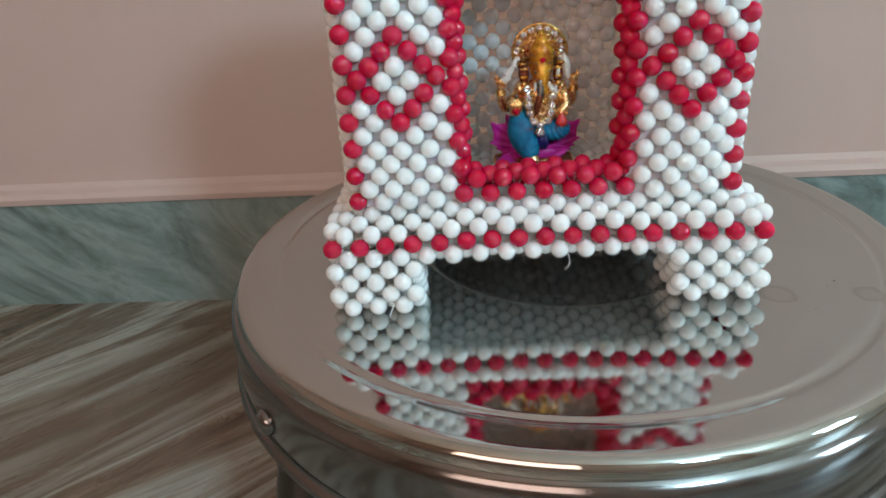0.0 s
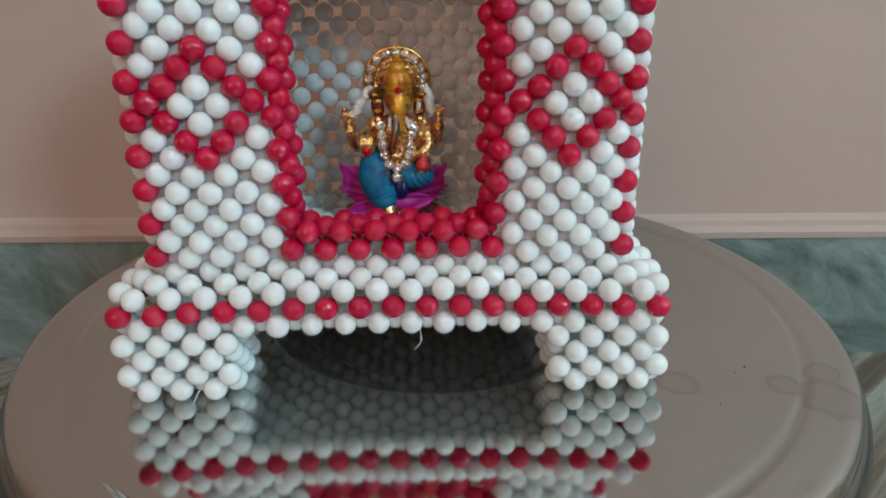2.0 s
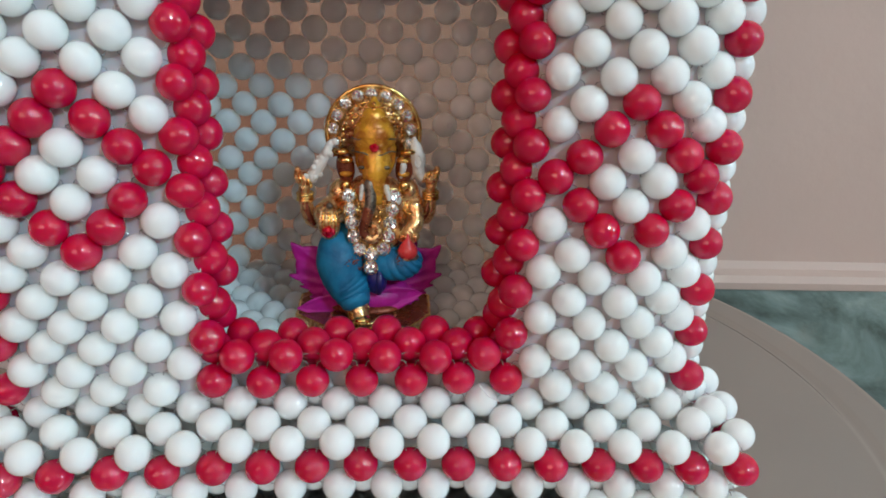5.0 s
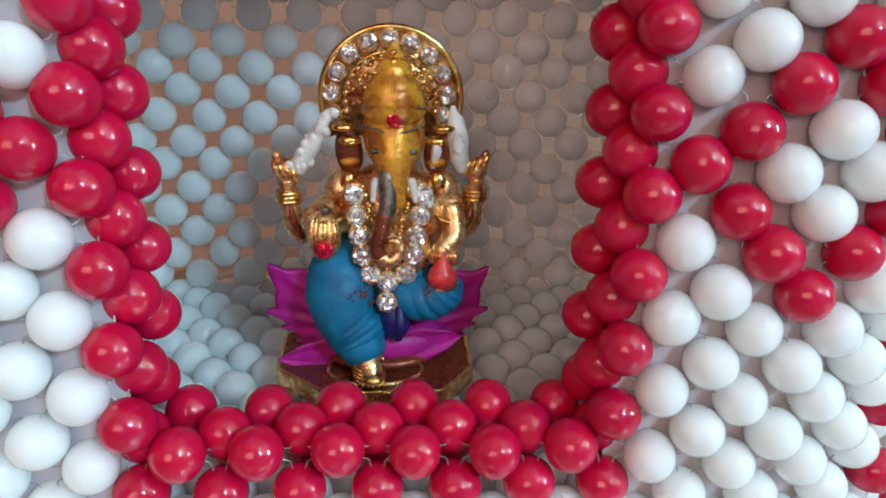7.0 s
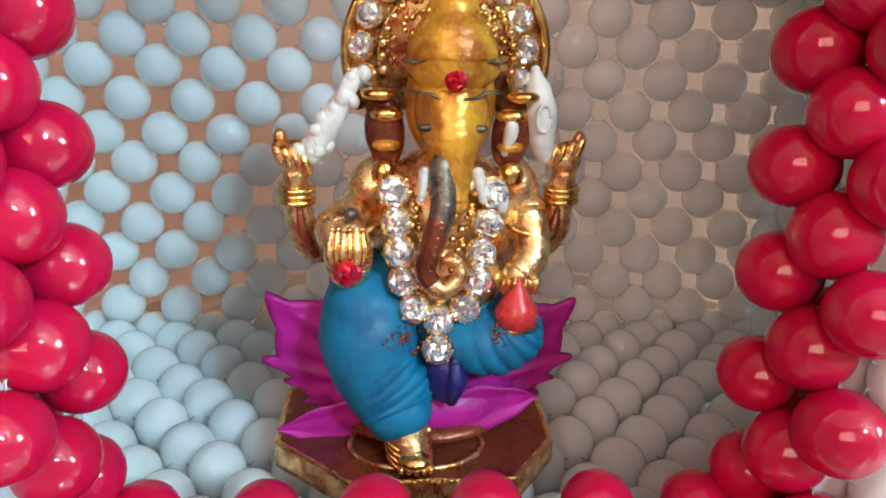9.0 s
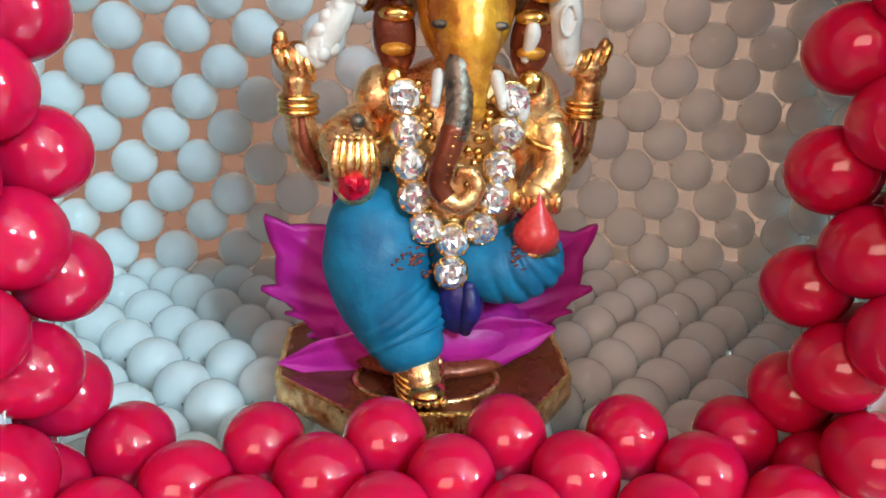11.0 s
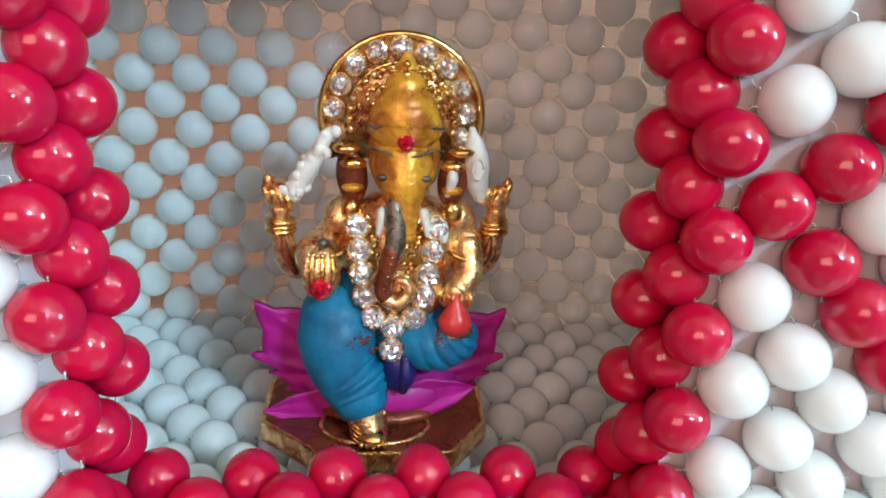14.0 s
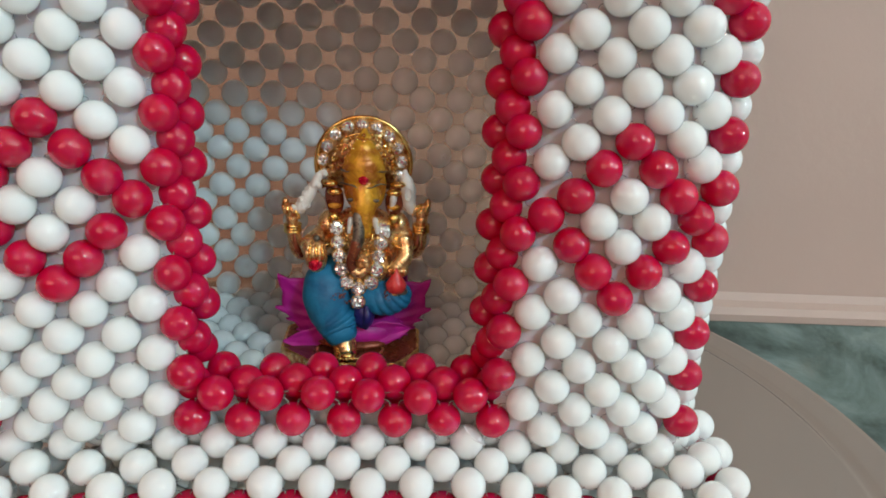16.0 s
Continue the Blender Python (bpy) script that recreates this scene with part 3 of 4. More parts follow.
    # loose ends of the thread
    for pts in (((8.75, 0, 1.95), (8.8, -0.25, 1.75), (8.75, -0.35, 1.58), (8.6, -0.35, 1.42)), ((2.1, -0.2, 0.1), (2.02, -0.4, -0.05), (1.95, -0.55, -0.2)),
                ((10.4, 0.9, 3.6), (10.6, 0.7, 3.5), (10.8, 0.55, 3.55)), ((14.6, 0.6, 3.2), (14.9, 0.3, 3.1), (14.8, 0.2, 2.9))):
        bm = bmesh.new()
        tube(bm, spline([place(*p) for p in pts], 5), 0.00015, 6)
        part("thread_end", bm, LOOSE_THREAD, temple, "loose white end of thread")
    # two knots of thread on the back wall
    for c, r in (((0.0240, 0.0850, 0.0946), 0.0007), ((-0.0072, 0.0850, 0.1386), 0.0013)):
        bm = bmesh.new()
        for q in range(4):
            a = q * 1.7
            tube(bm, [(c[0] + r * math.cos(a + t * 2.2) * (1 - t * 0.3), c[1] - r * 0.6 * math.sin(t * 3), c[2] + r * math.sin(a + t * 2.2)) for t in (p / 8 for p in range(9))], r * 0.42, 6)
        part("thread_knot", bm, LOOSE_THREAD, temple, "small knot of white thread")
    # added roof, out of view, that keeps light from falling in at the top
    w = Weave("roof_panel", "flat red beaded roof")
    w.sheet((1, 1, TOP_K), X, Y, 14, 7)
    finish(w, fine=False)


build_temple()

# ---------------------------------------------------------------- the figurine (millimetres)


def build_figurine():
    mats = [GOLD, GOLD_BRIGHT, AMBER, BROWN_LACQUER, DARK_PATINA, BLUE, NAVY, MAGENTA, IVORY, RED_PAINT, RUBY, CRYSTAL]
    GO, GB, AM, BR, DK, BL, NA, MG, IV, RD, RU, CR = range(12)
    bm = bmesh.new()
    cut = random.Random(8)

    def ball(c, r, mat, segs=24, rings=14, turn=None):
        """An ellipsoid; r one radius or three."""
        r = r if isinstance(r, tuple) else (r, r, r)
        m = Matrix.Translation(c)
        if turn:
            m = m @ Euler([radians(a) for a in turn]).to_matrix().to_4x4()
        m = m @ Matrix.Diagonal((*r, 1))
        rows = []
        for k in range(1, rings):
            b = math.pi * k / rings
            rows.append([bm.verts.new(m @ Vector((math.sin(b) * math.cos(a), math.sin(b) * math.sin(a), math.cos(b)))) for a in (2 * math.pi * q / segs for q in range(segs))])
        north, south = bm.verts.new(m @ Vector((0, 0, 1))), bm.verts.new(m @ Vector((0, 0, -1)))
        made = []
        for q in range(segs):
            p = (q + 1) % segs
            made.append(bm.faces.new((north, rows[0][q], rows[0][p])))
            made.append(bm.faces.new((south, rows[-1][p], rows[-1][q])))
            for a, b in zip(rows, rows[1:]):
                made.append(bm.faces.new((a[q], b[q], b[p], a[p])))
        for f in made:
            f.material_index = mat

    def limb(points, radii, mat, n=6, segs=18, ridge=0.0, every=2, flat=1.0):
        pts = spline(points, n)
        rr = []
        for q in range(len(pts)):
            t = q / n
            a = min(int(t), len(radii) - 2)
            f = t - a
            f = f * f * (3 - 2 * f)
            rr.append((radii[a] * (1 - f) + radii[a + 1] * f) * (1 + (ridge if q % every == 0 else -ridge)))
        tube(bm, pts, rr, segs, mat, flat)
        ball(pts[0], rr[0] * 0.99, mat, 16, 10)
        ball(pts[-1], rr[-1] * 0.99, mat, 16, 10)

    def hoop(c, radius, thick, mat, turn=(90, 0, 0), segs=28, arc=(0, 360), squash=1.0):
        m = Matrix.Translation(c) @ Euler([radians(a) for a in turn]).to_matrix().to_4x4()
        n = max(6, int(segs * (arc[1] - arc[0]) / 360))
        pts = [m @ Vector((radius * math.cos(radians(a)), squash * radius * math.sin(radians(a)), 0)) for a in (arc[0] + (arc[1] - arc[0]) * q / n for q in range(n + 1))]
        tube(bm, pts, thick, 8, mat)

    def stone(c, r, mat, normal=(0, -1, 0.25), setting=True):
        m = Matrix.Translation(c) @ Vector(normal).to_track_quat("Z", "Y").to_matrix().to_4x4()
        rings = []
        for k, (rad, h, off) in enumerate(((1.0, -0.35, 0), (1.0, 0.0, 0.5), (0.78, 0.42, 0), (0.52, 0.60, 0.5), (0.28, 0.78, 0))):
            rings.append([bm.verts.new(m @ Vector((r * rad * math.cos(a), r * rad * math.sin(a), r * (h + (cut.uniform(-0.30, 0.30) if k > 1 else 0))))) for a in (2 * math.pi * (q + off) / 8 for q in range(8))])
        made = []
        for a, b in zip(rings, rings[1:]):
            for q in range(8):
                made.append(bm.faces.new((a[q], a[(q + 1) % 8], b[q])))
                made.append(bm.faces.new((a[(q + 1) % 8], b[(q + 1) % 8], b[q])))
        made.append(bm.faces.new(rings[-1]))
        for f in made:
            f.material_index = mat
        if setting:
            pts = [m @ Vector((r * 1.06 * math.cos(a), r * 1.06 * math.sin(a), -r * 0.25)) for a in (2 * math.pi * q / 14 for q in range(15))]
            tube(bm, pts, r * 0.05, 6, GB)
            for q in range(4):
                a = math.pi / 4 + q * math.pi / 2
                ball(m @ Vector((r * 1.0 * math.cos(a), r * 1.0 * math.sin(a), r * 0.05)), r * 0.13, GB, 8, 6)

    def petal(base, tip, width, bulge, mat=MG, side=(0, 1, 0), thick=0.9):
        """A pointed leaf with a raised middle rib, thicker at its base."""
        b, t = Vector(base), Vector(tip)
        d = t - b
        across = d.cross(Vector(side)).normalized()
        out = across.cross(d).normalized()
        if out.y > 0:
            out = -out
        n, w = 12, 9
        grid = {}
        for face in (1, -1):
            for q in range(n + 1):
                u = q / n
                half = width * 0.5 * (0.45 + 0.55 * math.sin(math.pi * (0.16 + 0.68 * u))) * (1 - u ** 2.8) ** 0.85 * (1 + 0.07 * math.sin(u * 17 + width)) + 0.12
                for k in range(w):
                    v = 2 * k / (w - 1) - 1
                    rib = 0.35 * math.exp(-(v * 5) ** 2) + 0.22 * math.cos(v * 9)
                    lift = bulge * math.sin(math.pi * u * 0.9) * (v * v * 0.9 - 0.1)
                    p = b + d * u + across * half * v + out * (lift + face * thick * 0.5 * (1 - 0.75 * u) * (1 - 0.6 * v * v) + (rib * 0.5 if face > 0 else 0))
                    grid[face, q, k] = bm.verts.new(p)
        for face in (1, -1):
            for q in range(n):
                for k in range(w - 1):
                    f = bm.faces.new([grid[face, q, k], grid[face, q + 1, k], grid[face, q + 1, k + 1], grid[face, q, k + 1]][::face])
                    f.material_index = mat
        for q in range(n):
            for k, s in ((0, 1), (w - 1, -1)):
                f = bm.faces.new([grid[1, q, k], grid[-1, q, k], grid[-1, q + 1, k], grid[1, q + 1, k]][::s])
                f.material_index = mat

    def cloth(points, radii, mat, n, segs, folds):
        """A limb in cloth; folds(u, a) gives the depth of the creases along it and round it."""
        pts = spline(points, n)
        rings, side = [], None
        for q, p in enumerate(pts):
            t = q / n
            k = min(int(t), len(radii) - 2)
            f = t - k
            f = f * f * (3 - 2 * f)
            r = radii[k] * (1 - f) + radii[k + 1] * f
            d = (pts[min(q + 1, len(pts) - 1)] - pts[max(q - 1, 0)]).normalized()
            side = Vector((1, 0, 0)) if side is None else side
            side = (side - d * side.dot(d)).normalized()
            over = d.cross(side)
            ring = []
            for m in range(segs):
                a = 2 * math.pi * m / segs
                way = math.cos(a) * side + math.sin(a) * over
                ring.append(bm.verts.new(p + (r + folds(q / (len(pts) - 1), way)) * way))
            rings.append(ring)
        for ra, rb in zip(rings, rings[1:]):
            for m in range(segs):
                bm.faces.new((ra[m], ra[(m + 1) % segs], rb[(m + 1) % segs], rb[m])).material_index = mat
        for ring, p, sign in ((rings[0], pts[0], -1), (rings[-1], pts[-1], 1)):
            d = (pts[-1] - pts[-2]).normalized() if sign > 0 else (pts[0] - pts[1]).normalized()
            r = radii[-1] if sign > 0 else radii[0]
            last = ring
            for step in (0.35, 0.65, 0.88):
                c = math.cos(math.asin(step))
                nxt = [bm.verts.new(p + (v.co - p) * c + d * r * 0.75 * step) for v in ring]
                for m in range(segs):
                    bm.faces.new((last[m], last[(m + 1) % segs], nxt[(m + 1) % segs], nxt[m])).material_index = mat
                last = nxt
            bm.faces.new(last).material_index = mat

    def crease(phase, depth):
        """A soft roll with a narrow valley."""
        return -depth * (1 - abs(math.sin(math.pi * phase))) ** 2

    def leaf(centre, sign, lobes, low, high, mat=MG):
        """One side of the lotus: a lobed leaf with veins, facing forwards. lobes: angle, length, spread above and below."""
        steps, rad = 96, 16
        grid = {}
        for q in range(steps + 1):
            a = low + (high - low) * q / steps
            reach = 0.89 * float(np.interp(a, [b[0] for b in lobes[::-1]] + [64], [b[1] for b in lobes[::-1]] + [13.0]))
            for at, length, wide_up, wide_down in lobes:
                d = a - at
                reach = max(reach, length * (1 - 0.9 * (abs(d) / (wide_up if d > 0 else wide_down)) ** 1.2))
            dx, dz = math.cos(radians(a)) * sign, math.sin(radians(a))
            for k in range(rad + 1):
                u = k / rad
                vein = 0.34 * math.cos(radians(a) * 27 + 1.5 * u) * math.sin(math.pi * min(u, 0.9)) + 0.5 * max(0.0, u - 0.86) / 0.14
                dish = 3.2 * math.sin(math.pi * u * 0.55) - 1.6 * u * u
                for face in (0, 1):
                    y = centre[1] - dish - (vein if face == 0 else -1.5 * (1 - 0.7 * u))
                    grid[face, q, k] = bm.verts.new((centre[0] + dx * reach * u * 0.999 + 0.02 * sign, y, centre[2] + dz * reach * u))
        for face in (0, 1):
            for q in range(steps):
                for k in range(rad):
                    bm.faces.new((grid[face, q, k], grid[face, q + 1, k], grid[face, q + 1, k + 1], grid[face, q, k + 1])).material_index = mat
        for q in range(steps):
            bm.faces.new((grid[0, q, rad], grid[0, q + 1, rad], grid[1, q + 1, rad], grid[1, q, rad])).material_index = mat

    # pedestal: an eight-sided plate with a rough gold edge and a brown lacquered top
    outline = [(-9.4, 33.0), (11.2, 33.4), (17.2, 41.2), (17.3, 53.0), (10.0, 61.0), (-10.5, 61.0), (-19.6, 54.0), (-19.4, 41.4)]
    mid = Vector((-1.1, 47.2))
    walk_round = []
    for (x0, y0), (x1, y1) in zip(outline, outline[1:] + outline[:1]):
        steps = max(4, int(math.hypot(x1 - x0, y1 - y0) / 0.6))
        walk_round += [(x0 + (x1 - x0) * q / steps, y0 + (y1 - y0) * q / steps) for q in range(steps)]
    rings = []
    for scale, z, uneven in ((0.99, 48.2, 0.1), (1.0, 49.2, 0.35), (1.0, 50.2, 0.4), (1.0, 51.2, 0.35), (0.995, 51.9, 0.25), (0.975, 52.2, 0.15), (0.955, 52.0, 0.1)):
        ring = []
        for x, y in walk_round:
            w = noise.noise(Vector((x * 0.7, y * 0.7, z * 0.9))) * uneven
            out = Vector((x - mid.x, y - mid.y)).normalized()
            ring.append(bm.verts.new((mid.x + (x - mid.x) * scale + out.x * w, mid.y + (y - mid.y) * scale + out.y * w, z + w * 0.4)))
        rings.append(ring)
    count = len(walk_round)
    for n, (a, b) in enumerate(zip(rings, rings[1:])):
        for q in range(count):
            bm.faces.new((a[q], a[(q + 1) % count], b[(q + 1) % count], b[q])).material_index = GB if n == 4 else GO
    bm.faces.new(rings[-1]).material_index = BR
    bm.faces.new(rings[0][::-1]).material_index = GO
    edge = random.Random(3)
    for q in range(16):
        ball((-3.0 + 0.75 * q, 33.25 + edge.uniform(-0.1, 0.2), 51.9), (0.42, 0.4, 0.3 + 0.15 * edge.random()), GB, 8, 6)
        ball((-2.0 + 0.6 * q, 32.95, 49.6 + 0.5 * edge.random()), (0.25, 0.3, 1.2), GB if edge.random() < 0.4 else GO, 8, 6)
    hoop((-1.0, 40.5, 52.2), 8.6, 0.35, GO, (0, 0, 0), 40, (150, 390), 0.62)
    # lotus seat
    ball((0, 48, 56), (13, 8, 5.0), MG)
    ball((0, 48, 53.2), (12, 9, 2.2), BR)
    leaf((-1.5, 48.6, 56.5), -1, ((37, 23.6, 7, 42), (13, 20.6, 14, 14), (4, 17.2, 8, 14), (-8, 14.8, 10, 14), (-20, 12.4, 10, 12)), -26, 64)
    leaf((1.5, 49.0, 56.5), 1, ((36, 22.8, 7, 36), (13.7, 19.6, 14, 14), (4.5, 16.8, 8, 12), (-4, 15.0, 8, 12), (-14, 13.2, 9, 12), (-23, 11.8, 9, 12)), -30, 64)
    for base, tip, width, bulge in (((-2, 43.5, 54.5), (-19.0, 42.5, 53.2), 8.0, 1.0), ((2, 41.6, 56.0), (15.0, 43.5, 57.4), 7.0, 1.2),
                                    ((-4, 54, 57), (-13, 57, 71), 9.0, 2.0), ((5, 54, 57), (13.5, 57, 71), 9.0, 2.0), ((0, 55, 57), (0, 59, 72), 9.0, 2.0)):
        petal(base, tip, width, bulge)

    # legs in blue cloth, with folds
    def shin(u, way):
        right = max(0.0, way.x * 0.8 - way.y * 0.5)
        low = min(1.0, max(0.0, (u - 0.42) / 0.25))
        return crease(u * 12 + 2.6 * way.x * (1 - u) + 0.5 * way.y, 0.55) * low * right - 0.12 * math.sin(u * 9 + way.x * 4)

    def lap(u, way):
        front = max(0.0, -way.y * 0.9 + 0.25)
        far = min(1.0, max(0.0, (u - 0.25) / 0.25))
        return crease(u * 8 + 0.9 * way.z, 0.60) * far * front

    cloth([(-5.6, 46, 73.0), (-7.2, 43.6, 70.2), (-7.0, 42.4, 67.0), (-6.0, 41.7, 63.4), (-4.6, 40.8, 60.6), (-3.5, 39.8, 58.4), (-3.0, 39.2, 57.4)], [4.2, 5.5, 6.2, 6.1, 5.6, 4.8, 4.2], BL, 12, 64, shin)
    cloth([(2.0, 45, 67.8), (5.4, 42.6, 66.5), (8.6, 41.7, 66.2), (11.4, 42.2, 66.9), (12.6, 43.4, 67.8)], [4.4, 4.5, 4.2, 3.6, 2.6], BL, 14, 56, lap)
    ball((2.6, 46.6, 69), (8, 6, 4.5), BL)
    ball((2.6, 40.6, 62.4), (2.8, 2.6, 4.0), NA)
    limb([(3.4, 39.0, 65.0), (3.6, 38.4, 62.5), (3.2, 39.0, 59.6)], [0.9, 1.2, 0.8], NA, 5, 12)
    # worn patches on the cloth
    worn = random.Random(21)
    cloth_verts = [v.co for f in bm.faces if f.material_index == BL for v in f.verts]
    for cx, cz, wide, tall, count in ((-3.4, 69.2, 2.2, 1.0, 26), (-1.0, 66.8, 0.9, 0.5, 12), (8.6, 69.3, 1.0, 1.3, 22), (1.8, 65.2, 0.8, 0.6, 6)):
        for q in range(count):
            x, z = cx + worn.gauss(0, wide * 0.5), cz + worn.gauss(0, tall * 0.5)
            near_by = [c.y for c in cloth_verts if abs(c.x - x) < 0.5 and abs(c.z - z) < 0.5]
            if near_by:
                ball((x, min(near_by) + 0.05, z), (worn.uniform(0.12, 0.4), 0.12, worn.uniform(0.08, 0.22)), BR, 8, 5, (0, worn.uniform(-40, 10), 0))
    # foot with toes and anklet
    limb([(-2.4, 38.6, 56.2), (-2.0, 37.6, 54.4), (-1.6, 36.8, 53.2)], [2.7, 2.5, 2.3], GO, 5, 18)
    for q in range(4):
        hoop((-2.3 + 0.12 * q, 38.2 - 0.35 * q, 55.6 - 0.75 * q), 2.75 - 0.03 * q, 0.36, GB, (24, 4, 0), 26)
    ball((-1.3, 35.9, 53.3), (2.4, 2.4, 1.3), GB)
    for k in range(5):
        ball((-3.0 + 0.9 * k, 34.2 + 0.12 * abs(k - 2), 52.9), (0.52, 0.9, 0.6), GB, 10, 8)
    # body
    ball((2, 48.2, 80), (10.2, 6.6, 9.5), GO)
    ball((2, 45.6, 74.2), (8.0, 5.4, 6.4), GO)
    for x in (-1, 1):
        ball((2 + 8.6 * x, 48.0, 84.0), (3.3, 3.3, 4.2), GO)
        hoop((2 + 10.2 * x, 46.5, 80.8), 3.6, 0.45, GB, (12, 14 * x, 0))
    # raised arms
    limb([(-7.5, 48.5, 83), (-12.2, 48, 77.2), (-14.6, 46.8, 77.6), (-15.8, 46.2, 83.0), (-15.9, 46, 87.0)], [2.6, 2.2, 2.0, 1.7, 1.5], GO, 6, 14)
    limb([(11.5, 48.8, 83), (14.6, 48.8, 77.6), (16.2, 48.2, 79.0), (16.8, 48.0, 83.0), (17.0, 48, 87.0)], [2.6, 2.2, 2.0, 1.7, 1.5], GO, 6, 14)
    for cx, cy in ((-15.8, 46.1), (16.8, 48.0)):
        for k in range(3):
            hoop((cx, cy, 83.1 + 0.75 * k), 1.95 - 0.1 * (k % 2), 0.42, GB, (0, 0, 0), 20)
        sgn = -1 if cx < 0 else 1
        ball((cx + 0.1, cy - 0.2, 88.4), (2.0, 1.7, 2.2), GO)
        for k in range(4):
            ball((cx - 1.7 + 1.05 * k, cy - 1.2, 88.9 + 0.35 * k * sgn), (0.62, 0.8, 1.55), GB if k % 2 else GO, 10, 8, (0, 18 * sgn, 0))
        ball((cx + 1.6 * sgn, cy, 90.3), (0.9, 0.9, 1.5), GO, 10, 8)
    # white attributes in the raised hands
    bits = random.Random(5)
    limb([(-13.8, 45.8, 89.0), (-11.6, 46.2, 92.6), (-8.6, 47.0, 97.8)], [1.5, 1.5, 0.9], IV, 6, 14)
    for k in range(30):
        t = k / 29
        c = Vector((-14.0, 45.6, 88.6)).lerp(Vector((-8.6, 47.0, 97.6)), t)
        ball(c + Vector((bits.uniform(-1.2, 1.2), bits.uniform(-1.1, 0.0), bits.uniform(-0.5, 0.5))), (bits.uniform(0.5, 0.9), 0.7, bits.uniform(0.7, 1.2)), IV, 10, 7, (0, bits.uniform(-60, 60), 0))
    limb([(14.3, 47.4, 89.0), (13.6, 47.2, 91.0), (13.3, 47.2, 94.0), (12.9, 47.6, 96.4), (12.4, 48.0, 98.8)], [1.3, 1.7, 2.0, 1.6, 0.6], IV, 6, 14)
    hoop((13.3, 45.3, 93.6), 0.8, 0.25, IV, (90, 0, 8), 18, (0, 360), 2.0)
    limb([(9.0, 45.8, 89.4), (9.6, 45.6, 92.0), (9.4, 45.8, 94.0)], [0.5, 0.9, 0.4], IV, 5, 10)
    # lower hands: an open palm with a red stone, and a hand with a red sweet
    limb([(-8.6, 46, 82), (-11.2, 42.6, 80.6), (-9.8, 41.2, 79.6)], [2.5, 2.3, 2.1], GO, 6, 16)
    ball((-9.4, 41.0, 78.2), (2.9, 2.3, 4.4), GO)
    for k in range(6):
        limb([(-11.1 + 0.68 * k, 39.6 - 0.2 * (k in (2, 3)), 81.6), (-11.4 + 0.80 * k, 38.9 - 0.3 * (k in (2, 3)), 79.2), (-11.2 + 0.72 * k, 38.9, 77.9)], [0.4, 0.55, 0.45], GB if k % 2 else GO, 4, 8)
    ball((-9.0, 40.2, 83.2), 0.85, DK, 12, 8)
    stone((-9.4, 39.0, 76.7), 1.75, RU, (0, -1, 0.1), False)
    limb([(12.4, 46.5, 82), (12.8, 43.6, 77.6), (11.0, 42.2, 75.2)], [2.5, 2.2, 2.0], GO, 6, 16)
    ball((11.0, 42.4, 74.2), (3.0, 2.2, 1.9), GO)
    for k in range(4):
        ball((9.0 + 1.3 * k, 40.8, 74.4), (0.6, 0.9, 1.2), GO, 10, 8)
    before = len(bm.faces)
    lathe(bm, [(0.05, 4.8), (0.5, 3.8), (1.15, 2.6), (2.0, 1.4), (2.55, 0.4), (2.6, -0.6), (2.1, -1.6), (1.2, -2.2), (0.05, -2.3)][::-1], 24, (10.8, 40.4, 71.0))
    bm.faces.ensure_lookup_table()
    for f in bm.faces[before:]:
        f.material_index = RD
    ball((11.2, 40.9, 69.0), (2.6, 2.0, 1.2), DK, 18, 10)
    ball((10.4, 39.6, 68.9), (1.2, 1.0, 0.8), GO, 12, 8)
    # thin brown strips along the raised arms
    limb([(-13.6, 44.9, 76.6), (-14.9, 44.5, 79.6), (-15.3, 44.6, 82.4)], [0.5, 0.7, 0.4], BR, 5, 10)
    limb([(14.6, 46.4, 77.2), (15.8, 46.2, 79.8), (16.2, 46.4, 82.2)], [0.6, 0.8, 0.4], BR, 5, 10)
    # head, face and trunk
    ball((2.4, 47.4, 95), (5.4, 4.8, 7.4), AM)
    ball((2.3, 44.2, 94.6), (4.3, 3.0, 5.0), AM)
    ball((2.3, 44.4, 99.4), (5.4, 3.3, 3.0), AM)
    limb([(2.3, 44.6, 95.6), (2.4, 42.8, 91.6), (2.4, 41.6, 88.2), (2.9, 40.9, 84.6)], [3.9, 3.4, 2.5, 1.5], AM, 6, 22, 0.015, 2)
    limb([(1.0, 41.0, 90.4), (1.2, 40.4, 88.9), (1.4, 39.8, 86.3), (1.3, 39.2, 84.0), (0.9, 38.8, 82.4)], [0.9, 1.35, 1.45, 1.45, 1.45], DK, 8, 22, 0.035, 2)
    limb([(0.9, 38.8, 82.6), (0.5, 38.6, 81.2), (-0.3, 38.3, 78.8), (-0.5, 38.1, 77.0), (0.5, 37.9, 75.5)], [1.45, 1.4, 1.3, 1.2, 1.1], BR, 8, 20, 0.03, 2)
    limb([(0.4, 37.9, 75.6), (1.4, 37.8, 75.1), (2.5, 37.8, 75.5), (3.5, 37.9, 76.8), (3.0, 38.0, 78.3), (1.8, 38.1, 78.6), (1.4, 38.2, 77.6)], [1.15, 1.1, 1.05, 0.9, 0.75, 0.6, 0.4], GO, 8, 18, 0.03, 2)
    for k in range(7):
        ball((0.9 - 0.2 * k, 37.5 - 0.04 * k, 82.4 - 0.95 * k), (0.28, 0.28, 0.2), GB, 8, 6)
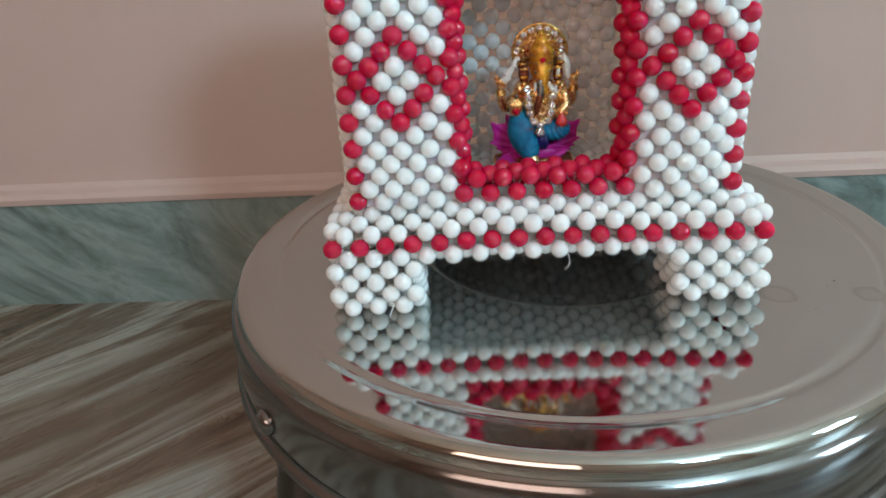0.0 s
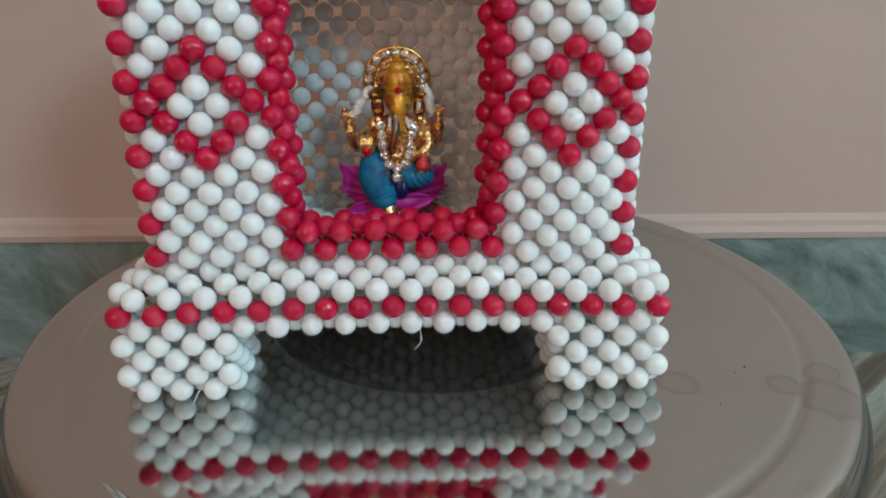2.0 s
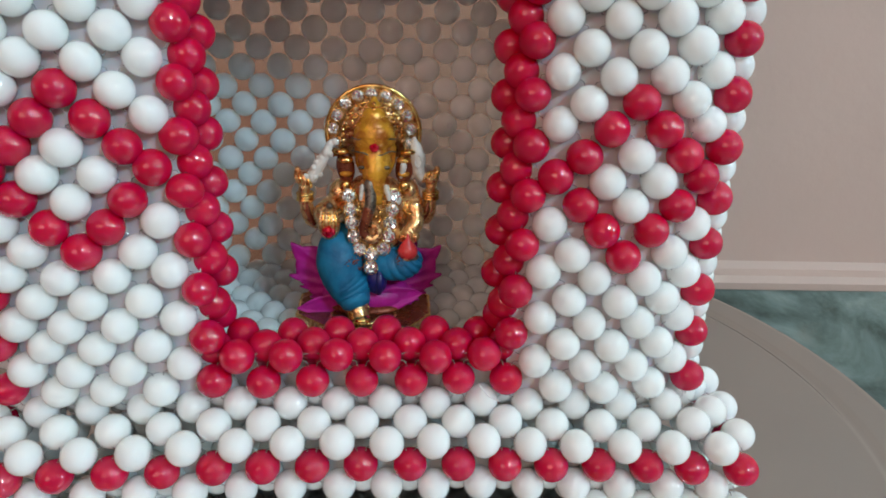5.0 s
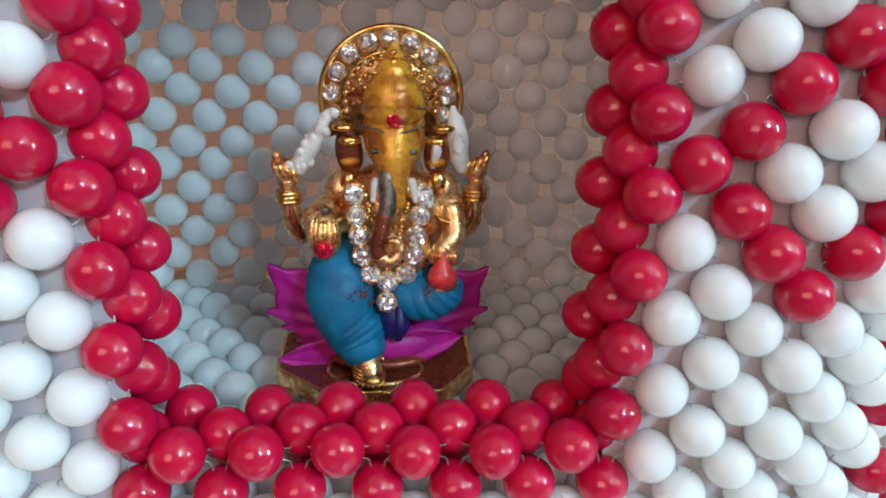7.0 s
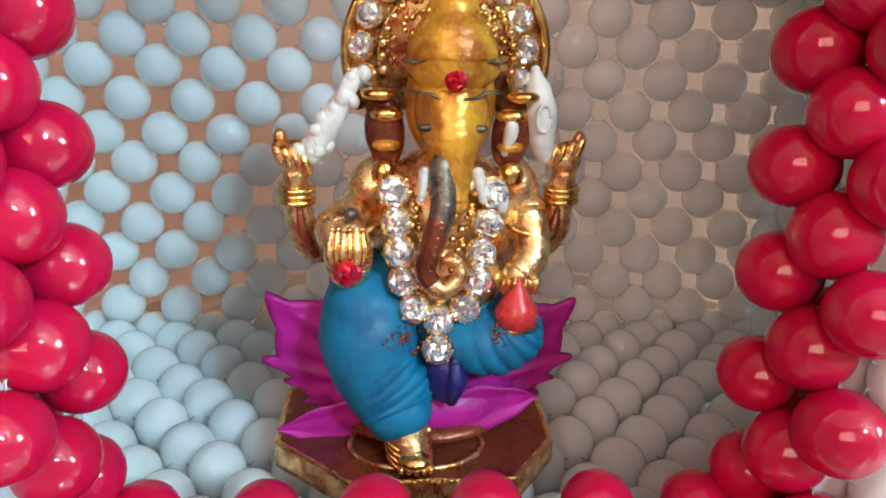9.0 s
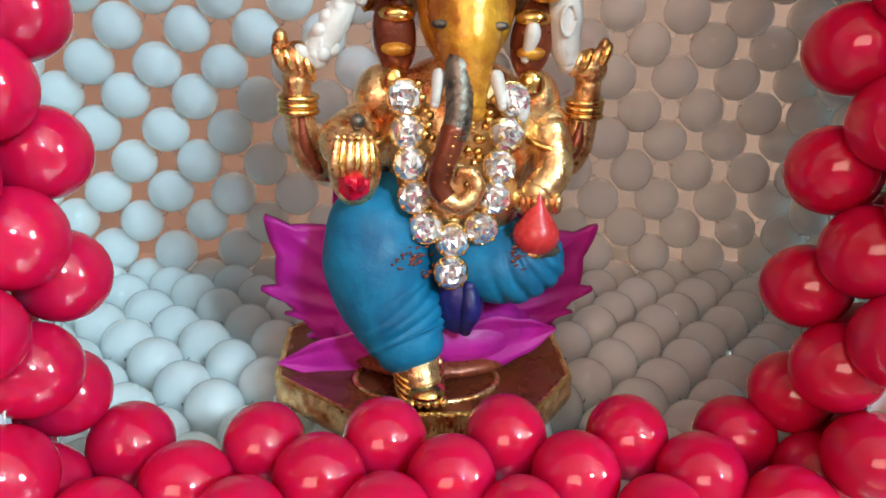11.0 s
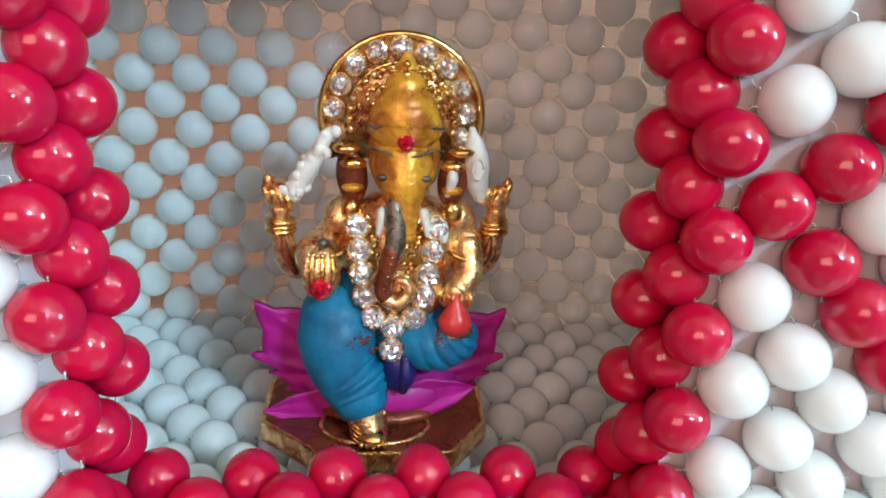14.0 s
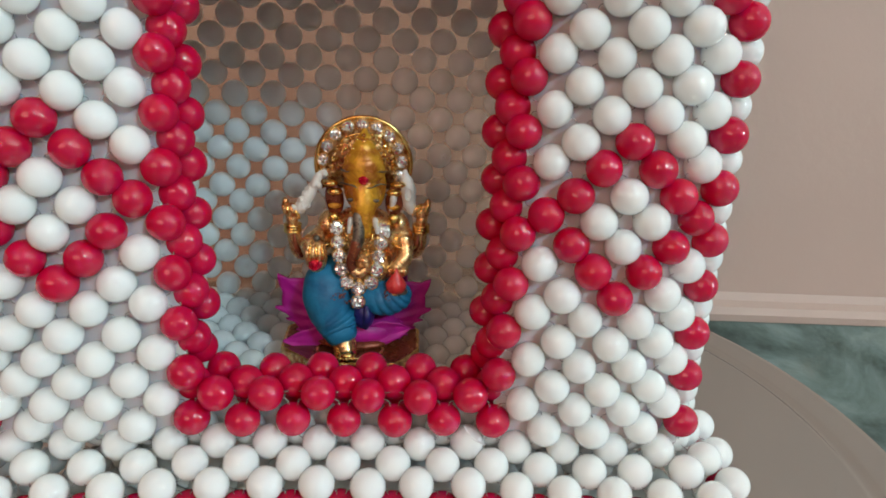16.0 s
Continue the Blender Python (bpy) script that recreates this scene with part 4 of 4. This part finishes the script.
    for x, z in ((2.9, 83.2), (3.6, 81.6), (2.6, 80.4), (3.8, 79.6), (-1.6, 84.0), (-2.0, 82.0), (4.6, 83.6)):
        ball((x, 40.2, z), 0.55, GB, 10, 7)
    for x in (-1, 1):
        ball((2.3 + 7.6 * x, 47.4, 91.4), (2.4, 1.7, 4.4), BR, turn=(0, 6 * x, 0))
        ball((2.3 + 7.4 * x, 46.4, 93.6), (2.0, 1.4, 1.0), GB, 14, 8)
        ball((2.3 + 7.4 * x, 46.2, 90.0), (1.7, 1.2, 0.8), AM, 14, 8)
        ball((2.3 + 8.4 * x, 45.5, 96.0), (2.0, 1.4, 0.8), GB, 14, 8)
        ball((2.3 + 7.6 * x, 45.6, 86.6), (1.6, 1.2, 1.8), GB, 14, 8)
        ball((2.3 + 3.1 * x, 41.2, 93.0), (0.9, 0.5, 0.45), DK, 12, 8)
        limb([(2.3 + 3.0 * x, 41.0, 88.0), (2.4 + 3.5 * x, 39.8, 85.2)], [0.75, 0.45], IV, 5, 10)
    ball((8.4, 41.2, 84.6), (0.7, 0.6, 1.3), IV, 10, 8)
    # painted lines of the forehead, the red stone and the crown
    for z, amp in ((100.4, 0.5), (96.4, -0.5)):
        pts = [(2.3 + 5.6 * t, 41.05 + 1.9 * t * t, z + amp * math.cos(t * 4) * 0.9 + 0.12 * math.sin(t * 11)) for t in (q / 14 - 1 for q in range(29))]
        tube(bm, pts, [0.18 + 0.16 * abs(math.sin(q * 0.7 + z)) for q in range(29)], 8, DK, 0.6)
    stone((2.4, 40.6, 98.3), 1.25, RU, (0, -1, 0.2), False)
    limb([(2.3, 45.4, 100.4), (2.3, 45.4, 102.6), (2.3, 45.7, 105.2), (2.3, 46.2, 107.6), (2.3, 46.6, 109.0)], [5.2, 4.6, 3.1, 1.7, 0.8], AM, 6, 28, 0.02, 2)
    for r, z in ((4.9, 102.2), (3.6, 104.6), (2.2, 106.8)):
        hoop((2.3, 46.0, z), r, 0.22, GB, (14, 0, 0), 32, (180, 360), 0.75)
        for q in range(9):
            a = radians(200 + 140 * q / 8)
            ball((2.3 + r * math.cos(a), 45.9 + 0.75 * r * math.sin(a), z + 0.35 - 0.25 * r * math.sin(a) * 0.3), 0.36, GB, 8, 6)
    ball((2.3, 44.0, 104.4), (1.0, 0.8, 1.2), GB, 14, 10)
    ball((2.3, 44.2, 106.8), 0.75, GB, 12, 8)
    ball((2.3, 44.4, 108.3), 0.55, GB, 12, 8)
    for k in range(19):
        a = radians(-12 + 204 * k / 18)
        ball((1.9 + 7.5 * math.cos(a), 46.4, 100.2 + 7.5 * math.sin(a)), (0.6, 0.7, 0.6), GB if k % 3 else GO, 10, 8)
    lace = random.Random(14)
    for k in range(60):
        a = radians(lace.uniform(-10, 190))
        r = lace.uniform(5.6, 7.6)
        ball((2.1 + r * math.cos(a), 46.6 + lace.uniform(-0.5, 0.6), 100.4 + r * math.sin(a)), (0.42, 0.5, 0.42), GB if lace.random() < 0.7 else BR, 7, 5)
    # plate behind the head with its rim and stones
    n = 56
    arc = [radians(-32 + 244 * q / n) for q in range(n + 1)]
    front = [bm.verts.new((1.9 + 12.0 * math.cos(a), 49.4, 100.0 + 12.0 * math.sin(a))) for a in arc]
    back = [bm.verts.new((1.9 + 12.0 * math.cos(a), 52.0, 100.0 + 12.0 * math.sin(a))) for a in arc]
    bm.faces.new(front[::-1]).material_index = GO
    bm.faces.new(back).material_index = GO
    for q in range(n):
        bm.faces.new((front[q], front[q + 1], back[q + 1], back[q])).material_index = GO
    bm.faces.new((front[-1], front[0], back[0], back[-1])).material_index = GO
    hoop((1.9, 49.3, 100.0), 11.9, 0.55, GB, (90, 0, 0), 60, (-32, 212))
    hoop((1.9, 49.3, 100.0), 7.9, 0.35, GB, (90, 0, 0), 60, (-20, 200))
    for k in range(11):
        a = radians(-17 + 214 * k / 10)
        stone((1.6 + 9.8 * math.cos(a), 48.8, 100.3 + 9.8 * math.sin(a)), 1.55, CR, (0.15 * math.cos(a), -1, 0.15))
    # necklace
    for c in ((-4.3, 41.0, 85.7), (-3.9, 40.5, 82.2), (-3.5, 40.0, 78.8), (-3.0, 39.7, 75.3), (-1.7, 39.4, 71.9), (1.3, 39.2, 70.4), (1.2, 38.2, 67.0),
              (7.3, 41.0, 85.7), (6.8, 40.5, 82.2), (6.2, 40.0, 78.7), (5.8, 39.7, 75.3), (4.5, 39.4, 71.9)):
        stone(c, 1.78, CR, (0.04 * (c[0] - 1.3), -1, 0.2))
    for k in range(26):
        t = k / 25 * 2 - 1
        ball((1.4 + 4.2 * t * (0.75 + 0.25 * abs(t)), 39.3 + 1.8 * abs(t), 72.6 + 14.5 * abs(t) ** 1.25), 0.5, GB, 8, 6)
    bmesh.ops.recalc_face_normals(bm, faces=bm.faces)
    bmesh.ops.scale(bm, vec=(0.001, 0.001, 0.001), verts=bm.verts)
    base = Vector((-0.0012, 0.0472, 0.0482))
    bmesh.ops.translate(bm, vec=-base, verts=bm.verts)
    ob = link_bm("figurine", bm, mats)
    for p in ob.data.polygons:
        if p.material_index in (CR, RU):
            p.use_smooth = False
    ob.location = base
    tagged(ob, "small gilded seated elephant-headed figurine in turquoise with crystal stones", "figurine")


build_figurine()
